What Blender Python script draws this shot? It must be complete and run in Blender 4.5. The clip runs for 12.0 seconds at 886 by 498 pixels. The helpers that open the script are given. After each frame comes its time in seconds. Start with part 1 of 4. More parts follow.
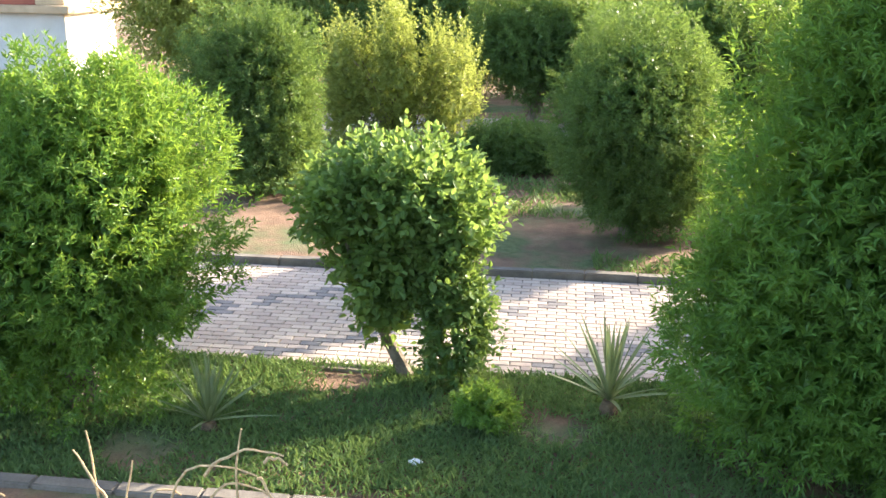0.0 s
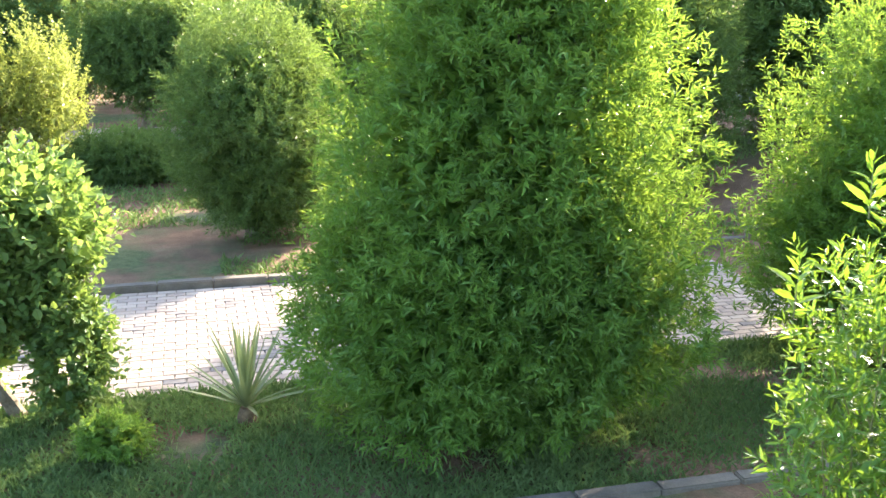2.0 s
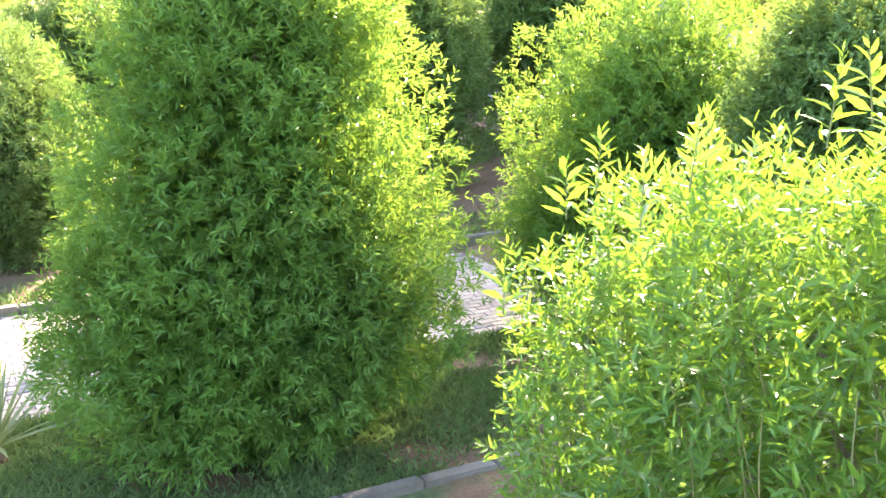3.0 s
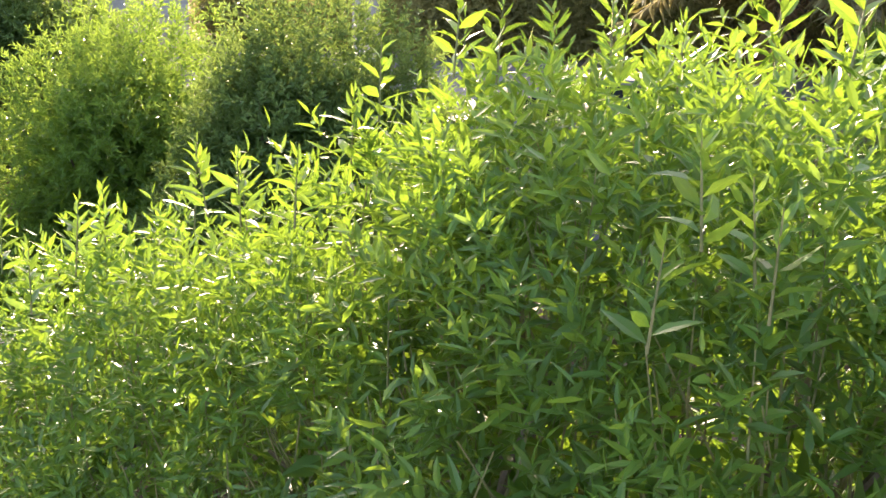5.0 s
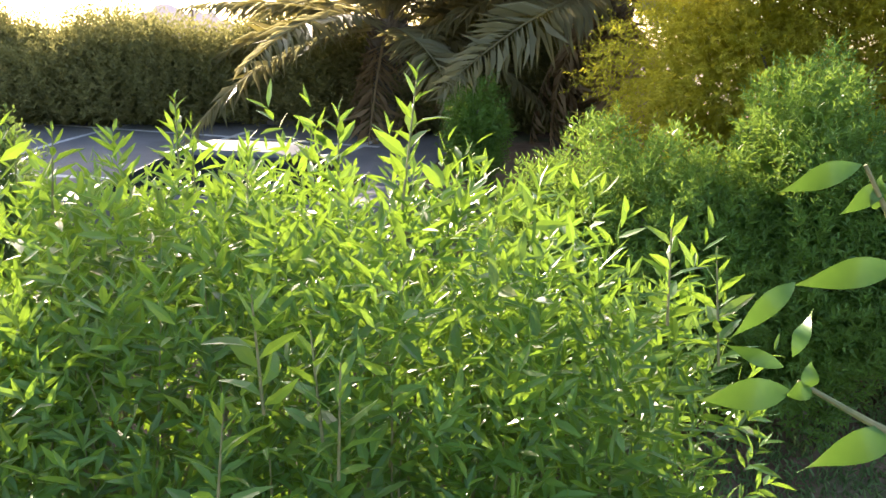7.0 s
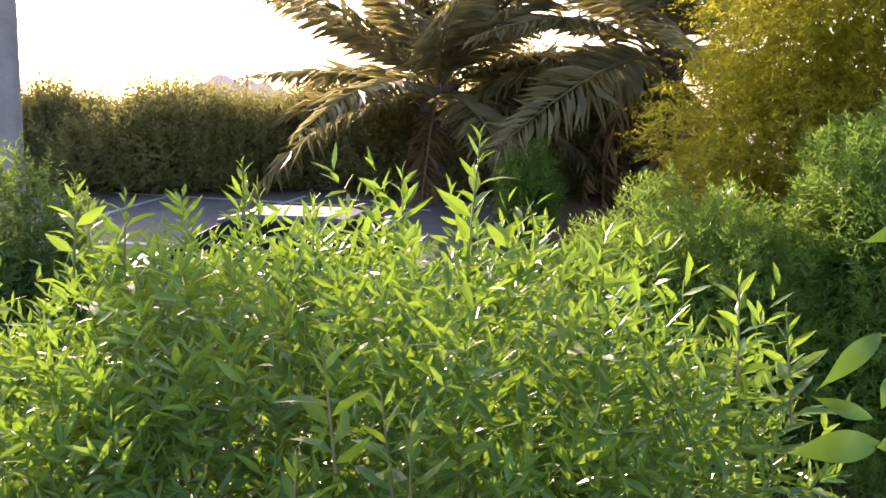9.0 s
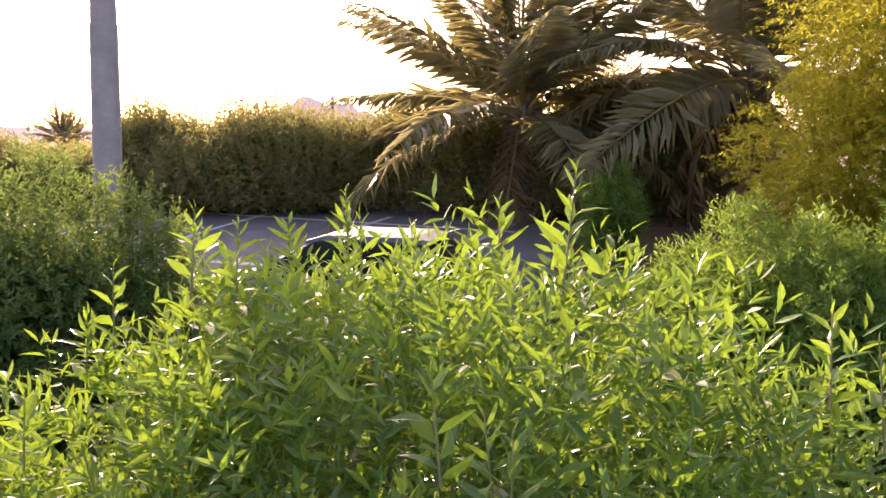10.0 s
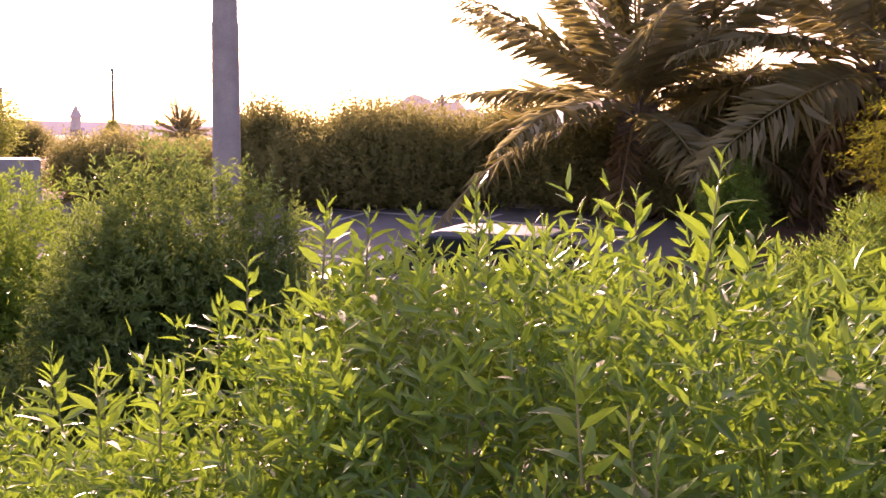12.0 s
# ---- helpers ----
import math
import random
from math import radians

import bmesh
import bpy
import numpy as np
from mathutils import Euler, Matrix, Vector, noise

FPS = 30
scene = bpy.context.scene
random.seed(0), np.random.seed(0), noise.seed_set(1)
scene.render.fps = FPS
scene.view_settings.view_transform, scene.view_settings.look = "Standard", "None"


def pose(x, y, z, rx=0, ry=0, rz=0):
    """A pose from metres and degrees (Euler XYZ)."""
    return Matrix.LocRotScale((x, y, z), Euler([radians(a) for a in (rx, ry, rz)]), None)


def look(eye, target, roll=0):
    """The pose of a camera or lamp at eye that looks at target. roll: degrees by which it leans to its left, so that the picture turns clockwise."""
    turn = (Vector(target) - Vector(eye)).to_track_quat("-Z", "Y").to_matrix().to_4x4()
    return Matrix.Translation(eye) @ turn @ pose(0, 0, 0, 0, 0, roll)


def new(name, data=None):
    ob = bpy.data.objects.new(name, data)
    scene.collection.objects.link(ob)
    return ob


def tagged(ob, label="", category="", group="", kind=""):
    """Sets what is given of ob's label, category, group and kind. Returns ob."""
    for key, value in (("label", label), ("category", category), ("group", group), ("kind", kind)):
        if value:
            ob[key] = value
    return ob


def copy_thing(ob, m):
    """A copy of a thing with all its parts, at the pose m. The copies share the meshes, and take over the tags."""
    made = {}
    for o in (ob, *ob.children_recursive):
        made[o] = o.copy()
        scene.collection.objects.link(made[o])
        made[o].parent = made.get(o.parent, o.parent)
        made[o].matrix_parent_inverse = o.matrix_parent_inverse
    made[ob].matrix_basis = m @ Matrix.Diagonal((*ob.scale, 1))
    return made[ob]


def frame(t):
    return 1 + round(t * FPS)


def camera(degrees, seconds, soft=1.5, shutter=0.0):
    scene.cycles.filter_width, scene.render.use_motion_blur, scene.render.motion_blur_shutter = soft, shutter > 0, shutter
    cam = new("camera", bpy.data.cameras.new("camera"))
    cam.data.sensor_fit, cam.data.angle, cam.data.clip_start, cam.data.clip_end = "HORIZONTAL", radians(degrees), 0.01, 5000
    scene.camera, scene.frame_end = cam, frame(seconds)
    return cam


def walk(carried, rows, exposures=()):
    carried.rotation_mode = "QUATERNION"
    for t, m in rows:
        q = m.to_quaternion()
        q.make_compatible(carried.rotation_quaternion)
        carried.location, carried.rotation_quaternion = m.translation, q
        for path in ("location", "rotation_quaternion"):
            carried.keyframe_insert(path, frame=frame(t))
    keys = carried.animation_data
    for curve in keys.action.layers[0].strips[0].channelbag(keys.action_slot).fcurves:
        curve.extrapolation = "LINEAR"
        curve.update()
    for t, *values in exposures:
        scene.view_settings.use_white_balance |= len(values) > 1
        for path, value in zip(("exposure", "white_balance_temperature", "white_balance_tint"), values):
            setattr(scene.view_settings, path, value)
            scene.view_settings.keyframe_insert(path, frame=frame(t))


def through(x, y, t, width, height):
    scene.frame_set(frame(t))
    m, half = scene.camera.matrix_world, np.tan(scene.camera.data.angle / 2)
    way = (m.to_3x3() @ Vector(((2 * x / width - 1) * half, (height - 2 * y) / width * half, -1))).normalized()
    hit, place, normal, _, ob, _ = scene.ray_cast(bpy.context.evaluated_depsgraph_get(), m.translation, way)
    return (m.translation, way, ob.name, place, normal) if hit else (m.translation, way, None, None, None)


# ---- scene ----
cam = camera(48.25, 12.0)
ROWS = [  # seconds, x, y, z, yaw, pitch, roll
    (0.0, 0.011, -0.013, 3.504, 7.26, -16.29, -0.70),
    (0.5, 0.008, 0.061, 3.470, 2.47, -16.35, -1.18),
    (1.0, 0.014, 0.103, 3.443, -2.92, -16.58, -1.68),
    (1.5, 0.068, 0.155, 3.413, -8.90, -16.19, -1.34),
    (2.0, 0.171, 0.188, 3.412, -14.24, -15.83, -0.48),
    (2.5, 0.293, 0.127, 3.452, -20.65, -16.03, -0.50),
    (3.0, 0.355, -0.008, 3.507, -27.21, -15.68, 0.03),
    (3.2, 0.378, -0.055, 3.524, -29.75, -15.62, 0.40),
    (4.8, 0.558, -0.406, 3.785, -51.07, -15.16, -1.35),
    (5.0, 0.634, -0.397, 3.781, -54.53, -14.59, -1.83),
    (5.5, 0.769, -0.422, 3.812, -62.78, -13.32, -1.01),
    (6.0, 0.809, -0.447, 3.907, -66.65, -10.92, -0.16),
    (6.5, 0.818, -0.447, 3.929, -72.26, -11.91, -1.10),
    (7.0, 0.798, -0.461, 3.954, -76.25, -10.92, -1.47),
    (7.2, 0.791, -0.464, 3.956, -76.68, -10.09, -1.15),
    (8.8, 0.770, -0.442, 3.954, -74.36, -7.16, -0.63),
    (9.0, 0.771, -0.436, 3.948, -73.44, -7.32, -0.49),
    (9.5, 0.745, -0.431, 3.953, -71.45, -6.96, -0.47),
    (10.0, 0.661, -0.430, 3.976, -68.75, -6.18, -0.37),
    (10.5, 0.717, -0.380, 3.957, -65.72, -5.99, -0.85),
    (11.0, 0.751, -0.364, 3.948, -65.45, -6.01, -0.80),
    (11.5, 0.725, -0.361, 3.951, -64.75, -6.18, -0.33),
    (12.0, 0.672, -0.352, 3.953, -62.56, -6.34, -0.65),
]
EXPOSURES = [(0.0, 2.3, 6500, 10), (1.5, 2.35, 6500, 10), (2.0, 2.8, 6500, 10), (2.5, 3.35, 6600, 12), (3.0, 3.4, 6700, 15), (5.0, 2.2, 7000, 24), (5.5, 2.2, 7200, 26), (6, 2.15, 7100, 26), (7, 1.9, 6600, 17), (9, 1.6, 6700, 28), (10, 1.55, 7200, 42), (12, 1.35, 7600, 62)]
walk(cam, [(t, pose(x, y, z, 90 + pitch, roll, yaw)) for t, x, y, z, yaw, pitch, roll in ROWS], EXPOSURES)

# ---- world, sun ----
SUN_YAW, SUN_UP = radians(48), radians(20.5)
world = bpy.data.worlds.new("sky")
scene.world = world
world.use_nodes = True
wn = world.node_tree
sky = wn.nodes.new("ShaderNodeTexSky")
sky.sky_type, sky.sun_disc = "NISHITA", False
sky.sun_elevation, sky.sun_rotation = SUN_UP, SUN_YAW
sky.dust_density, sky.air_density, sky.altitude = 3.0, 1.0, 100
wn.nodes["Background"].inputs["Strength"].default_value = 0.15
wn.links.new(sky.outputs[0], wn.nodes["Background"].inputs["Color"])
sun = new("sun", bpy.data.lights.new("sun", "SUN"))
sun.data.energy, sun.data.angle, sun.data.color = 4.6, radians(0.5), (1.0, 0.86, 0.68)
sun_to = Vector((math.sin(SUN_YAW) * math.cos(SUN_UP), math.cos(SUN_YAW) * math.cos(SUN_UP), math.sin(SUN_UP)))
sun.matrix_world = look(sun_to * 60, (0, 0, 0))


# ---- materials ----
def nodes_of(name, rough=0.6):
    m = bpy.data.materials.new(name)
    m.use_nodes = True
    b = m.node_tree.nodes["Principled BSDF"]
    b.inputs["Roughness"].default_value = rough
    return m, m.node_tree, b


def ramp(nt, fac, stops):
    r = nt.nodes.new("ShaderNodeValToRGB")
    r.color_ramp.elements[0].position, r.color_ramp.elements[0].color = stops[0][0], (*stops[0][1], 1)
    r.color_ramp.elements[1].position, r.color_ramp.elements[1].color = stops[-1][0], (*stops[-1][1], 1)
    for p, c in stops[1:-1]:
        e = r.color_ramp.elements.new(p)
        e.color = (*c, 1)
    nt.links.new(fac, r.inputs[0])
    return r.outputs[0]


def tex(nt, scale, detail=5, rough=0.6):
    n = nt.nodes.new("ShaderNodeTexNoise")
    n.inputs["Scale"].default_value, n.inputs["Detail"].default_value, n.inputs["Roughness"].default_value = scale, detail, rough
    g = nt.nodes.new("ShaderNodeNewGeometry")
    nt.links.new(g.outputs["Position"], n.inputs["Vector"])
    return n.outputs["Fac"]


def mix(nt, a, b, fac, kind="MIX"):
    m = nt.nodes.new("ShaderNodeMix")
    m.data_type, m.blend_type = "RGBA", kind
    for sock, v in ((m.inputs["Factor"], fac), (m.inputs["A"], a), (m.inputs["B"], b)):
        if isinstance(v, (int, float)):
            sock.default_value = v
        elif isinstance(v, tuple):
            sock.default_value = (*v, 1)
        else:
            nt.links.new(v, sock)
    return m.outputs["Result"]


def bump(nt, b, height, strength=0.4, distance=0.01):
    n = nt.nodes.new("ShaderNodeBump")
    n.inputs["Strength"].default_value, n.inputs["Distance"].default_value = strength, distance
    nt.links.new(height, n.inputs["Height"])
    nt.links.new(n.outputs[0], b.inputs["Normal"])


def plain(name, dark, light, scale=8.0, rough=0.8, metal=0.0, relief=0.3, fine=60.0):
    """Two-scale mottled surface between two colours."""
    m, nt, b = nodes_of(name, rough)
    c = ramp(nt, tex(nt, scale), [(0.3, dark), (0.7, light)])
    g = tex(nt, fine, 3)
    c = mix(nt, c, ramp(nt, g, [(0.25, (0.6, 0.6, 0.6)), (0.7, (1, 1, 1))]), 0.6, "MULTIPLY")
    nt.links.new(c, b.inputs["Base Color"])
    b.inputs["Metallic"].default_value = metal
    bump(nt, b, g, relief, 0.01)
    return m


def leafy(name, old, young, through, rough=0.45, share=0.45, patch=1.6):
    """Leaves: each leaf its own tone, patches of younger growth, light shining through."""
    m, nt, b = nodes_of(name, rough)
    b.inputs["Specular IOR Level"].default_value = 0.4
    geo = nt.nodes.new("ShaderNodeNewGeometry")
    c = ramp(nt, geo.outputs["Random Per Island"], [(0.0, old), (0.6, tuple((p + q) / 2 for p, q in zip(old, young))), (1.0, young)])
    c = mix(nt, c, young, ramp(nt, tex(nt, patch, 2), [(0.48, (0, 0, 0)), (0.75, (0.7, 0.7, 0.7))]))
    nt.links.new(c, b.inputs["Base Color"])
    t = nt.nodes.new("ShaderNodeBsdfTranslucent")
    nt.links.new(mix(nt, c, through, 0.65), t.inputs["Color"])
    s = nt.nodes.new("ShaderNodeMixShader")
    s.inputs[0].default_value = share
    nt.links.new(b.outputs[0], s.inputs[1])
    nt.links.new(t.outputs[0], s.inputs[2])
    nt.links.new(s.outputs[0], nt.nodes["Material Output"].inputs["Surface"])
    return m


M_BUSH = leafy("bush_leaf", (0.065, 0.165, 0.034), (0.165, 0.31, 0.06), (0.36, 0.48, 0.05), 0.42, 0.38)
M_BUSH_DARK = leafy("dark_bush_leaf", (0.06, 0.13, 0.038), (0.14, 0.235, 0.068), (0.27, 0.36, 0.06), 0.46, 0.36)
M_NEAR = leafy("near_leaf", (0.05, 0.12, 0.035), (0.13, 0.27, 0.05), (0.38, 0.57, 0.03), 0.28, 0.34, 2.5)
M_GLOSSY = leafy("large_leaf", (0.045, 0.12, 0.022), (0.10, 0.21, 0.035), (0.18, 0.34, 0.03), 0.36, 0.18, 30)
M_MULBERRY = leafy("broad_leaf", (0.085, 0.16, 0.045), (0.19, 0.30, 0.085), (0.34, 0.46, 0.08), 0.5, 0.42)
M_YELLOW = leafy("yellow_leaf", (0.17, 0.225, 0.055), (0.34, 0.39, 0.11), (0.46, 0.50, 0.10))
M_ACACIA = leafy("feathery_leaf", (0.26, 0.28, 0.03), (0.46, 0.44, 0.05), (0.62, 0.58, 0.05), 0.5, 0.6)
M_HEDGE = leafy("hedge_leaf", (0.16, 0.175, 0.07), (0.30, 0.285, 0.11), (0.42, 0.39, 0.12), 0.6, 0.5)
M_PALM = leafy("palm_leaflet", (0.20, 0.20, 0.11), (0.42, 0.39, 0.22), (0.54, 0.49, 0.22), 0.36, 0.6)
M_DRYPALM = leafy("dry_palm_leaflet", (0.28, 0.20, 0.11), (0.46, 0.34, 0.19), (0.46, 0.34, 0.17), 0.6, 0.5)
M_AGAVE = leafy("sword_leaf", (0.13, 0.18, 0.08), (0.26, 0.31, 0.15), (0.36, 0.42, 0.14), 0.45, 0.2)
M_GRASS = leafy("grass_blade", (0.085, 0.16, 0.055), (0.19, 0.28, 0.10), (0.30, 0.40, 0.10), 0.6, 0.3, 0.9)
M_BARK = plain("bark", (0.12, 0.09, 0.06), (0.32, 0.27, 0.21), 9, 0.9, 0, 0.8)
M_STUMP = plain("fibrous_stump", (0.09, 0.06, 0.035), (0.22, 0.15, 0.09), 25, 0.95, 0, 0.8)
M_STEM = plain("green_stem", (0.14, 0.17, 0.06), (0.30, 0.28, 0.13), 20, 0.7)
M_TWIG = plain("dry_twig", (0.52, 0.35, 0.18), (0.78, 0.58, 0.34), 30, 0.8)
M_KERB = plain("kerb_concrete", (0.135, 0.115, 0.095), (0.25, 0.22, 0.185), 4, 0.85, 0, 0.5)
M_POLE = plain("pole_concrete", (0.30, 0.28, 0.28), (0.42, 0.40, 0.39), 3, 0.8)
M_ASPHALT = plain("asphalt", (0.13, 0.13, 0.135), (0.22, 0.215, 0.215), 1.2, 0.75, 0, 0.5, 90)
M_LINE = plain("line_paint", (0.55, 0.55, 0.54), (0.80, 0.80, 0.78), 6, 0.6)
M_WALL = plain("white_render", (0.66, 0.65, 0.62), (0.82, 0.81, 0.78), 1.5, 0.85)
M_RED = plain("red_roof", (0.33, 0.09, 0.06), (0.50, 0.16, 0.10), 2, 0.8)
M_LEDGE = plain("ledge", (0.55, 0.40, 0.25), (0.72, 0.55, 0.36), 3, 0.8)
M_HAZE = plain("far_rock_haze_glow", (0.40, 0.34, 0.35), (0.50, 0.43, 0.44), 0.004, 1.0)
_b = M_HAZE.node_tree.nodes["Principled BSDF"]  # distant haze in the sky's light, imitated by faint emission on the rock
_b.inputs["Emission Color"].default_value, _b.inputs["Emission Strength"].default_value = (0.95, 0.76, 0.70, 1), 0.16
M_FARWALL = plain("far_wall", (0.66, 0.56, 0.53), (0.78, 0.68, 0.64), 0.2, 0.9)
M_LITTER = plain("white_litter", (0.7, 0.7, 0.7), (0.85, 0.85, 0.85), 20, 0.6)
M_PAINT, _nt, _b = nodes_of("car_paint", 0.6)
_b.inputs["Base Color"].default_value = (0.13, 0.135, 0.145, 1)
_b.inputs["Coat Weight"].default_value = 0.0
M_GLASS, _nt, _b = nodes_of("dark_glass", 0.05)
_b.inputs["Base Color"].default_value = (0.02, 0.025, 0.03, 1)
M_RUBBER = plain("rubber", (0.02, 0.02, 0.02), (0.05, 0.05, 0.05), 20, 0.8)
M_METAL = plain("grey_metal", (0.3, 0.3, 0.31), (0.5, 0.5, 0.5), 10, 0.4, 0.9)

# paving: each stone its own tone
M_PAVER, nt, b = nodes_of("paving_stone", 0.8)
info = nt.nodes.new("ShaderNodeObjectInfo")
geo = nt.nodes.new("ShaderNodeNewGeometry")
both = nt.nodes.new("ShaderNodeMath")
both.operation = "ADD"
nt.links.new(info.outputs["Random"], both.inputs[0])
nt.links.new(geo.outputs["Random Per Island"], both.inputs[1])
one = nt.nodes.new("ShaderNodeMath")
one.operation = "FRACT"
nt.links.new(both.outputs[0], one.inputs[0])
c = ramp(nt, one.outputs[0], [(0.0, (0.40, 0.32, 0.275)), (0.5, (0.47, 0.385, 0.335)), (1.0, (0.53, 0.445, 0.385))])
c = mix(nt, c, ramp(nt, tex(nt, 1.3), [(0.3, (0.78, 0.76, 0.74)), (0.7, (1, 1, 1))]), 0.8, "MULTIPLY")
fine = tex(nt, 120, 3)
c = mix(nt, c, ramp(nt, fine, [(0.3, (0.7, 0.7, 0.7)), (0.7, (1, 1, 1))]), 0.5, "MULTIPLY")
nt.links.new(c, b.inputs["Base Color"])
bump(nt, b, fine, 0.3, 0.004)
M_PAVER_DARK = plain("dark_paving_stone", (0.15, 0.14, 0.145), (0.24, 0.22, 0.22), 6, 0.8, 0, 0.3, 120)
M_JOINT = plain("joint_sand", (0.20, 0.16, 0.13), (0.30, 0.25, 0.20), 10, 0.95)

# ground: dry earth with grassy patches
M_GROUND, nt, b = nodes_of("earth_and_turf", 0.95)
earth = ramp(nt, tex(nt, 2.5, 8), [(0.25, (0.15, 0.085, 0.05)), (0.6, (0.29, 0.175, 0.11)), (0.8, (0.40, 0.28, 0.19))])
turf = ramp(nt, tex(nt, 9, 6), [(0.3, (0.07, 0.10, 0.035)), (0.7, (0.16, 0.20, 0.08))])
c = mix(nt, earth, turf, ramp(nt, tex(nt, 0.55, 4), [(0.50, (0, 0, 0)), (0.62, (1, 1, 1))]))
fine = tex(nt, 45, 4)
c = mix(nt, c, ramp(nt, fine, [(0.3, (0.55, 0.55, 0.55)), (0.7, (1, 1, 1))]), 0.7, "MULTIPLY")
nt.links.new(c, b.inputs["Base Color"])
bump(nt, b, fine, 0.8, 0.03)


# ---- mesh helpers ----
def ground_z(x, y=0.0):
    u = max(0.0, x - 5.5)
    return 3.2 * u * u / (u * u + 36)


def thing(name, place, label, category, group="", kind="", turn=0.0):
    ob = new(name)
    ob.empty_display_size = 0.2
    ob.matrix_basis = pose(*place, 0, 0, turn)
    return tagged(ob, label, category, group, kind)


def mesh_part(name, verts, faces, material, parent=None, label=""):
    me = bpy.data.meshes.new(name)
    me.from_pydata([tuple(v) for v in verts] if not isinstance(verts, np.ndarray) else verts.tolist(), [], faces if isinstance(faces, list) else faces.tolist())
    me.materials.append(material)
    ob = new(name, me)
    ob.parent = parent
    return tagged(ob, label)


def part(name, bm, material, parent=None, label=""):
    me = bpy.data.meshes.new(name)
    bm.to_mesh(me)
    bm.free()
    me.materials.append(material)
    ob = new(name, me)
    ob.parent = parent
    return tagged(ob, label)


def box(bm, lo, hi, bevel=0.0, m=None):
    r = bmesh.ops.create_cube(bm, size=1)
    for v in r["verts"]:
        v.co = Vector([a + (q + 0.5) * (z - a) for a, z, q in zip(lo, hi, v.co)])
    if bevel:
        es = list({e for v in r["verts"] for e in v.link_edges})
        out = bmesh.ops.bevel(bm, geom=es, offset=bevel, segments=2, affect="EDGES")
        if m:
            bmesh.ops.transform(bm, matrix=m, verts=list({v for f in out["faces"] for v in f.verts}))
    elif m:
        bmesh.ops.transform(bm, matrix=m, verts=r["verts"])


def tubes(paths, sides=6):
    """Tapered tubes: each path is a list of (point, radius). Returns verts and faces."""
    vs, fs = [], []
    for path in paths:
        start = len(vs)
        for i, (p, r) in enumerate(path):
            q0, q1 = Vector(path[max(0, i - 1)][0]), Vector(path[min(len(path) - 1, i + 1)][0])
            d = (q1 - q0).normalized()
            a = d.cross(Vector((0.3, 0.9, 0.2))).normalized()
            c = d.cross(a)
            for k in range(sides):
                w = 2 * math.pi * k / sides
                vs.append(Vector(p) + (a * math.cos(w) + c * math.sin(w)) * r)
        for i in range(len(path) - 1):
            for k in range(sides):
                k2 = (k + 1) % sides
                a, b2 = start + i * sides, start + (i + 1) * sides
                fs.append([a + k, a + k2, b2 + k2, b2 + k])
        fs.append([start + k for k in range(sides)][::-1])
        fs.append([start + (len(path) - 1) * sides + k for k in range(sides)])
    return vs, fs


def unit(a):
    return a / np.maximum(np.linalg.norm(a, axis=-1, keepdims=True), 1e-9)


def leaves(pos, way, length, width, rng, rich=False, droop=0.15, flat=0.35):
    """Leaf blades at pos growing along way: folded diamonds, or curved lance shapes when rich."""
    n = len(pos)
    up = unit(np.array([0, 0, 1.0]) + rng.normal(0, flat + 0.25, (n, 3)))
    side = unit(np.cross(way, up))
    nor = np.cross(side, way)
    L, W = length[:, None], width[:, None]
    if not rich:
        mid = pos + way * L * 0.45
        v = np.stack([pos, mid + side * W / 2 + nor * W * 0.18, pos + way * L - nor * L * droop, mid - side * W / 2 + nor * W * 0.18], 1)
        base = (np.arange(n) * 4)[:, None]
        f = np.concatenate([base + [0, 1, 2], base + [0, 2, 3]], 0)
        return v.reshape(-1, 3), f
    curl = rng.uniform(-0.5, 1.6, (n, 1)) * droop
    at = lambda s: pos + way * L * s - nor * L * curl * s * s
    fold = nor * W * rng.uniform(0.05, 0.3, (n, 1))
    c1, c2, tip = at(0.35), at(0.7), at(1.0)
    v = np.stack([pos, c1, c2, tip, c1 + side * W * 0.5 + fold, c1 - side * W * 0.5 + fold, c2 + side * W * 0.36 + fold * 0.7, c2 - side * W * 0.36 + fold * 0.7], 1)
    base = (np.arange(n) * 8)[:, None]
    f = np.concatenate([base + t for t in ([0, 4, 1], [0, 1, 5], [1, 4, 6], [1, 6, 2], [1, 2, 7], [1, 7, 5], [2, 6, 3], [2, 3, 7])], 0)
    return v.reshape(-1, 3), f


def lumpy(d, seed):
    """A wavy factor round 1 by direction, for uneven outlines."""
    s = seed * 1.7
    return 1 + 0.10 * np.sin(3.1 * d[:, 0] + 2.3 * d[:, 2] + s) + 0.08 * np.sin(5.3 * d[:, 1] - 3.7 * d[:, 2] + 2 * s) + 0.07 * np.sin(9 * d[:, 0] + 8 * d[:, 1] + 3 * s) + 0.05 * np.sin(15 * d[:, 2] + 11 * d[:, 1] + s)


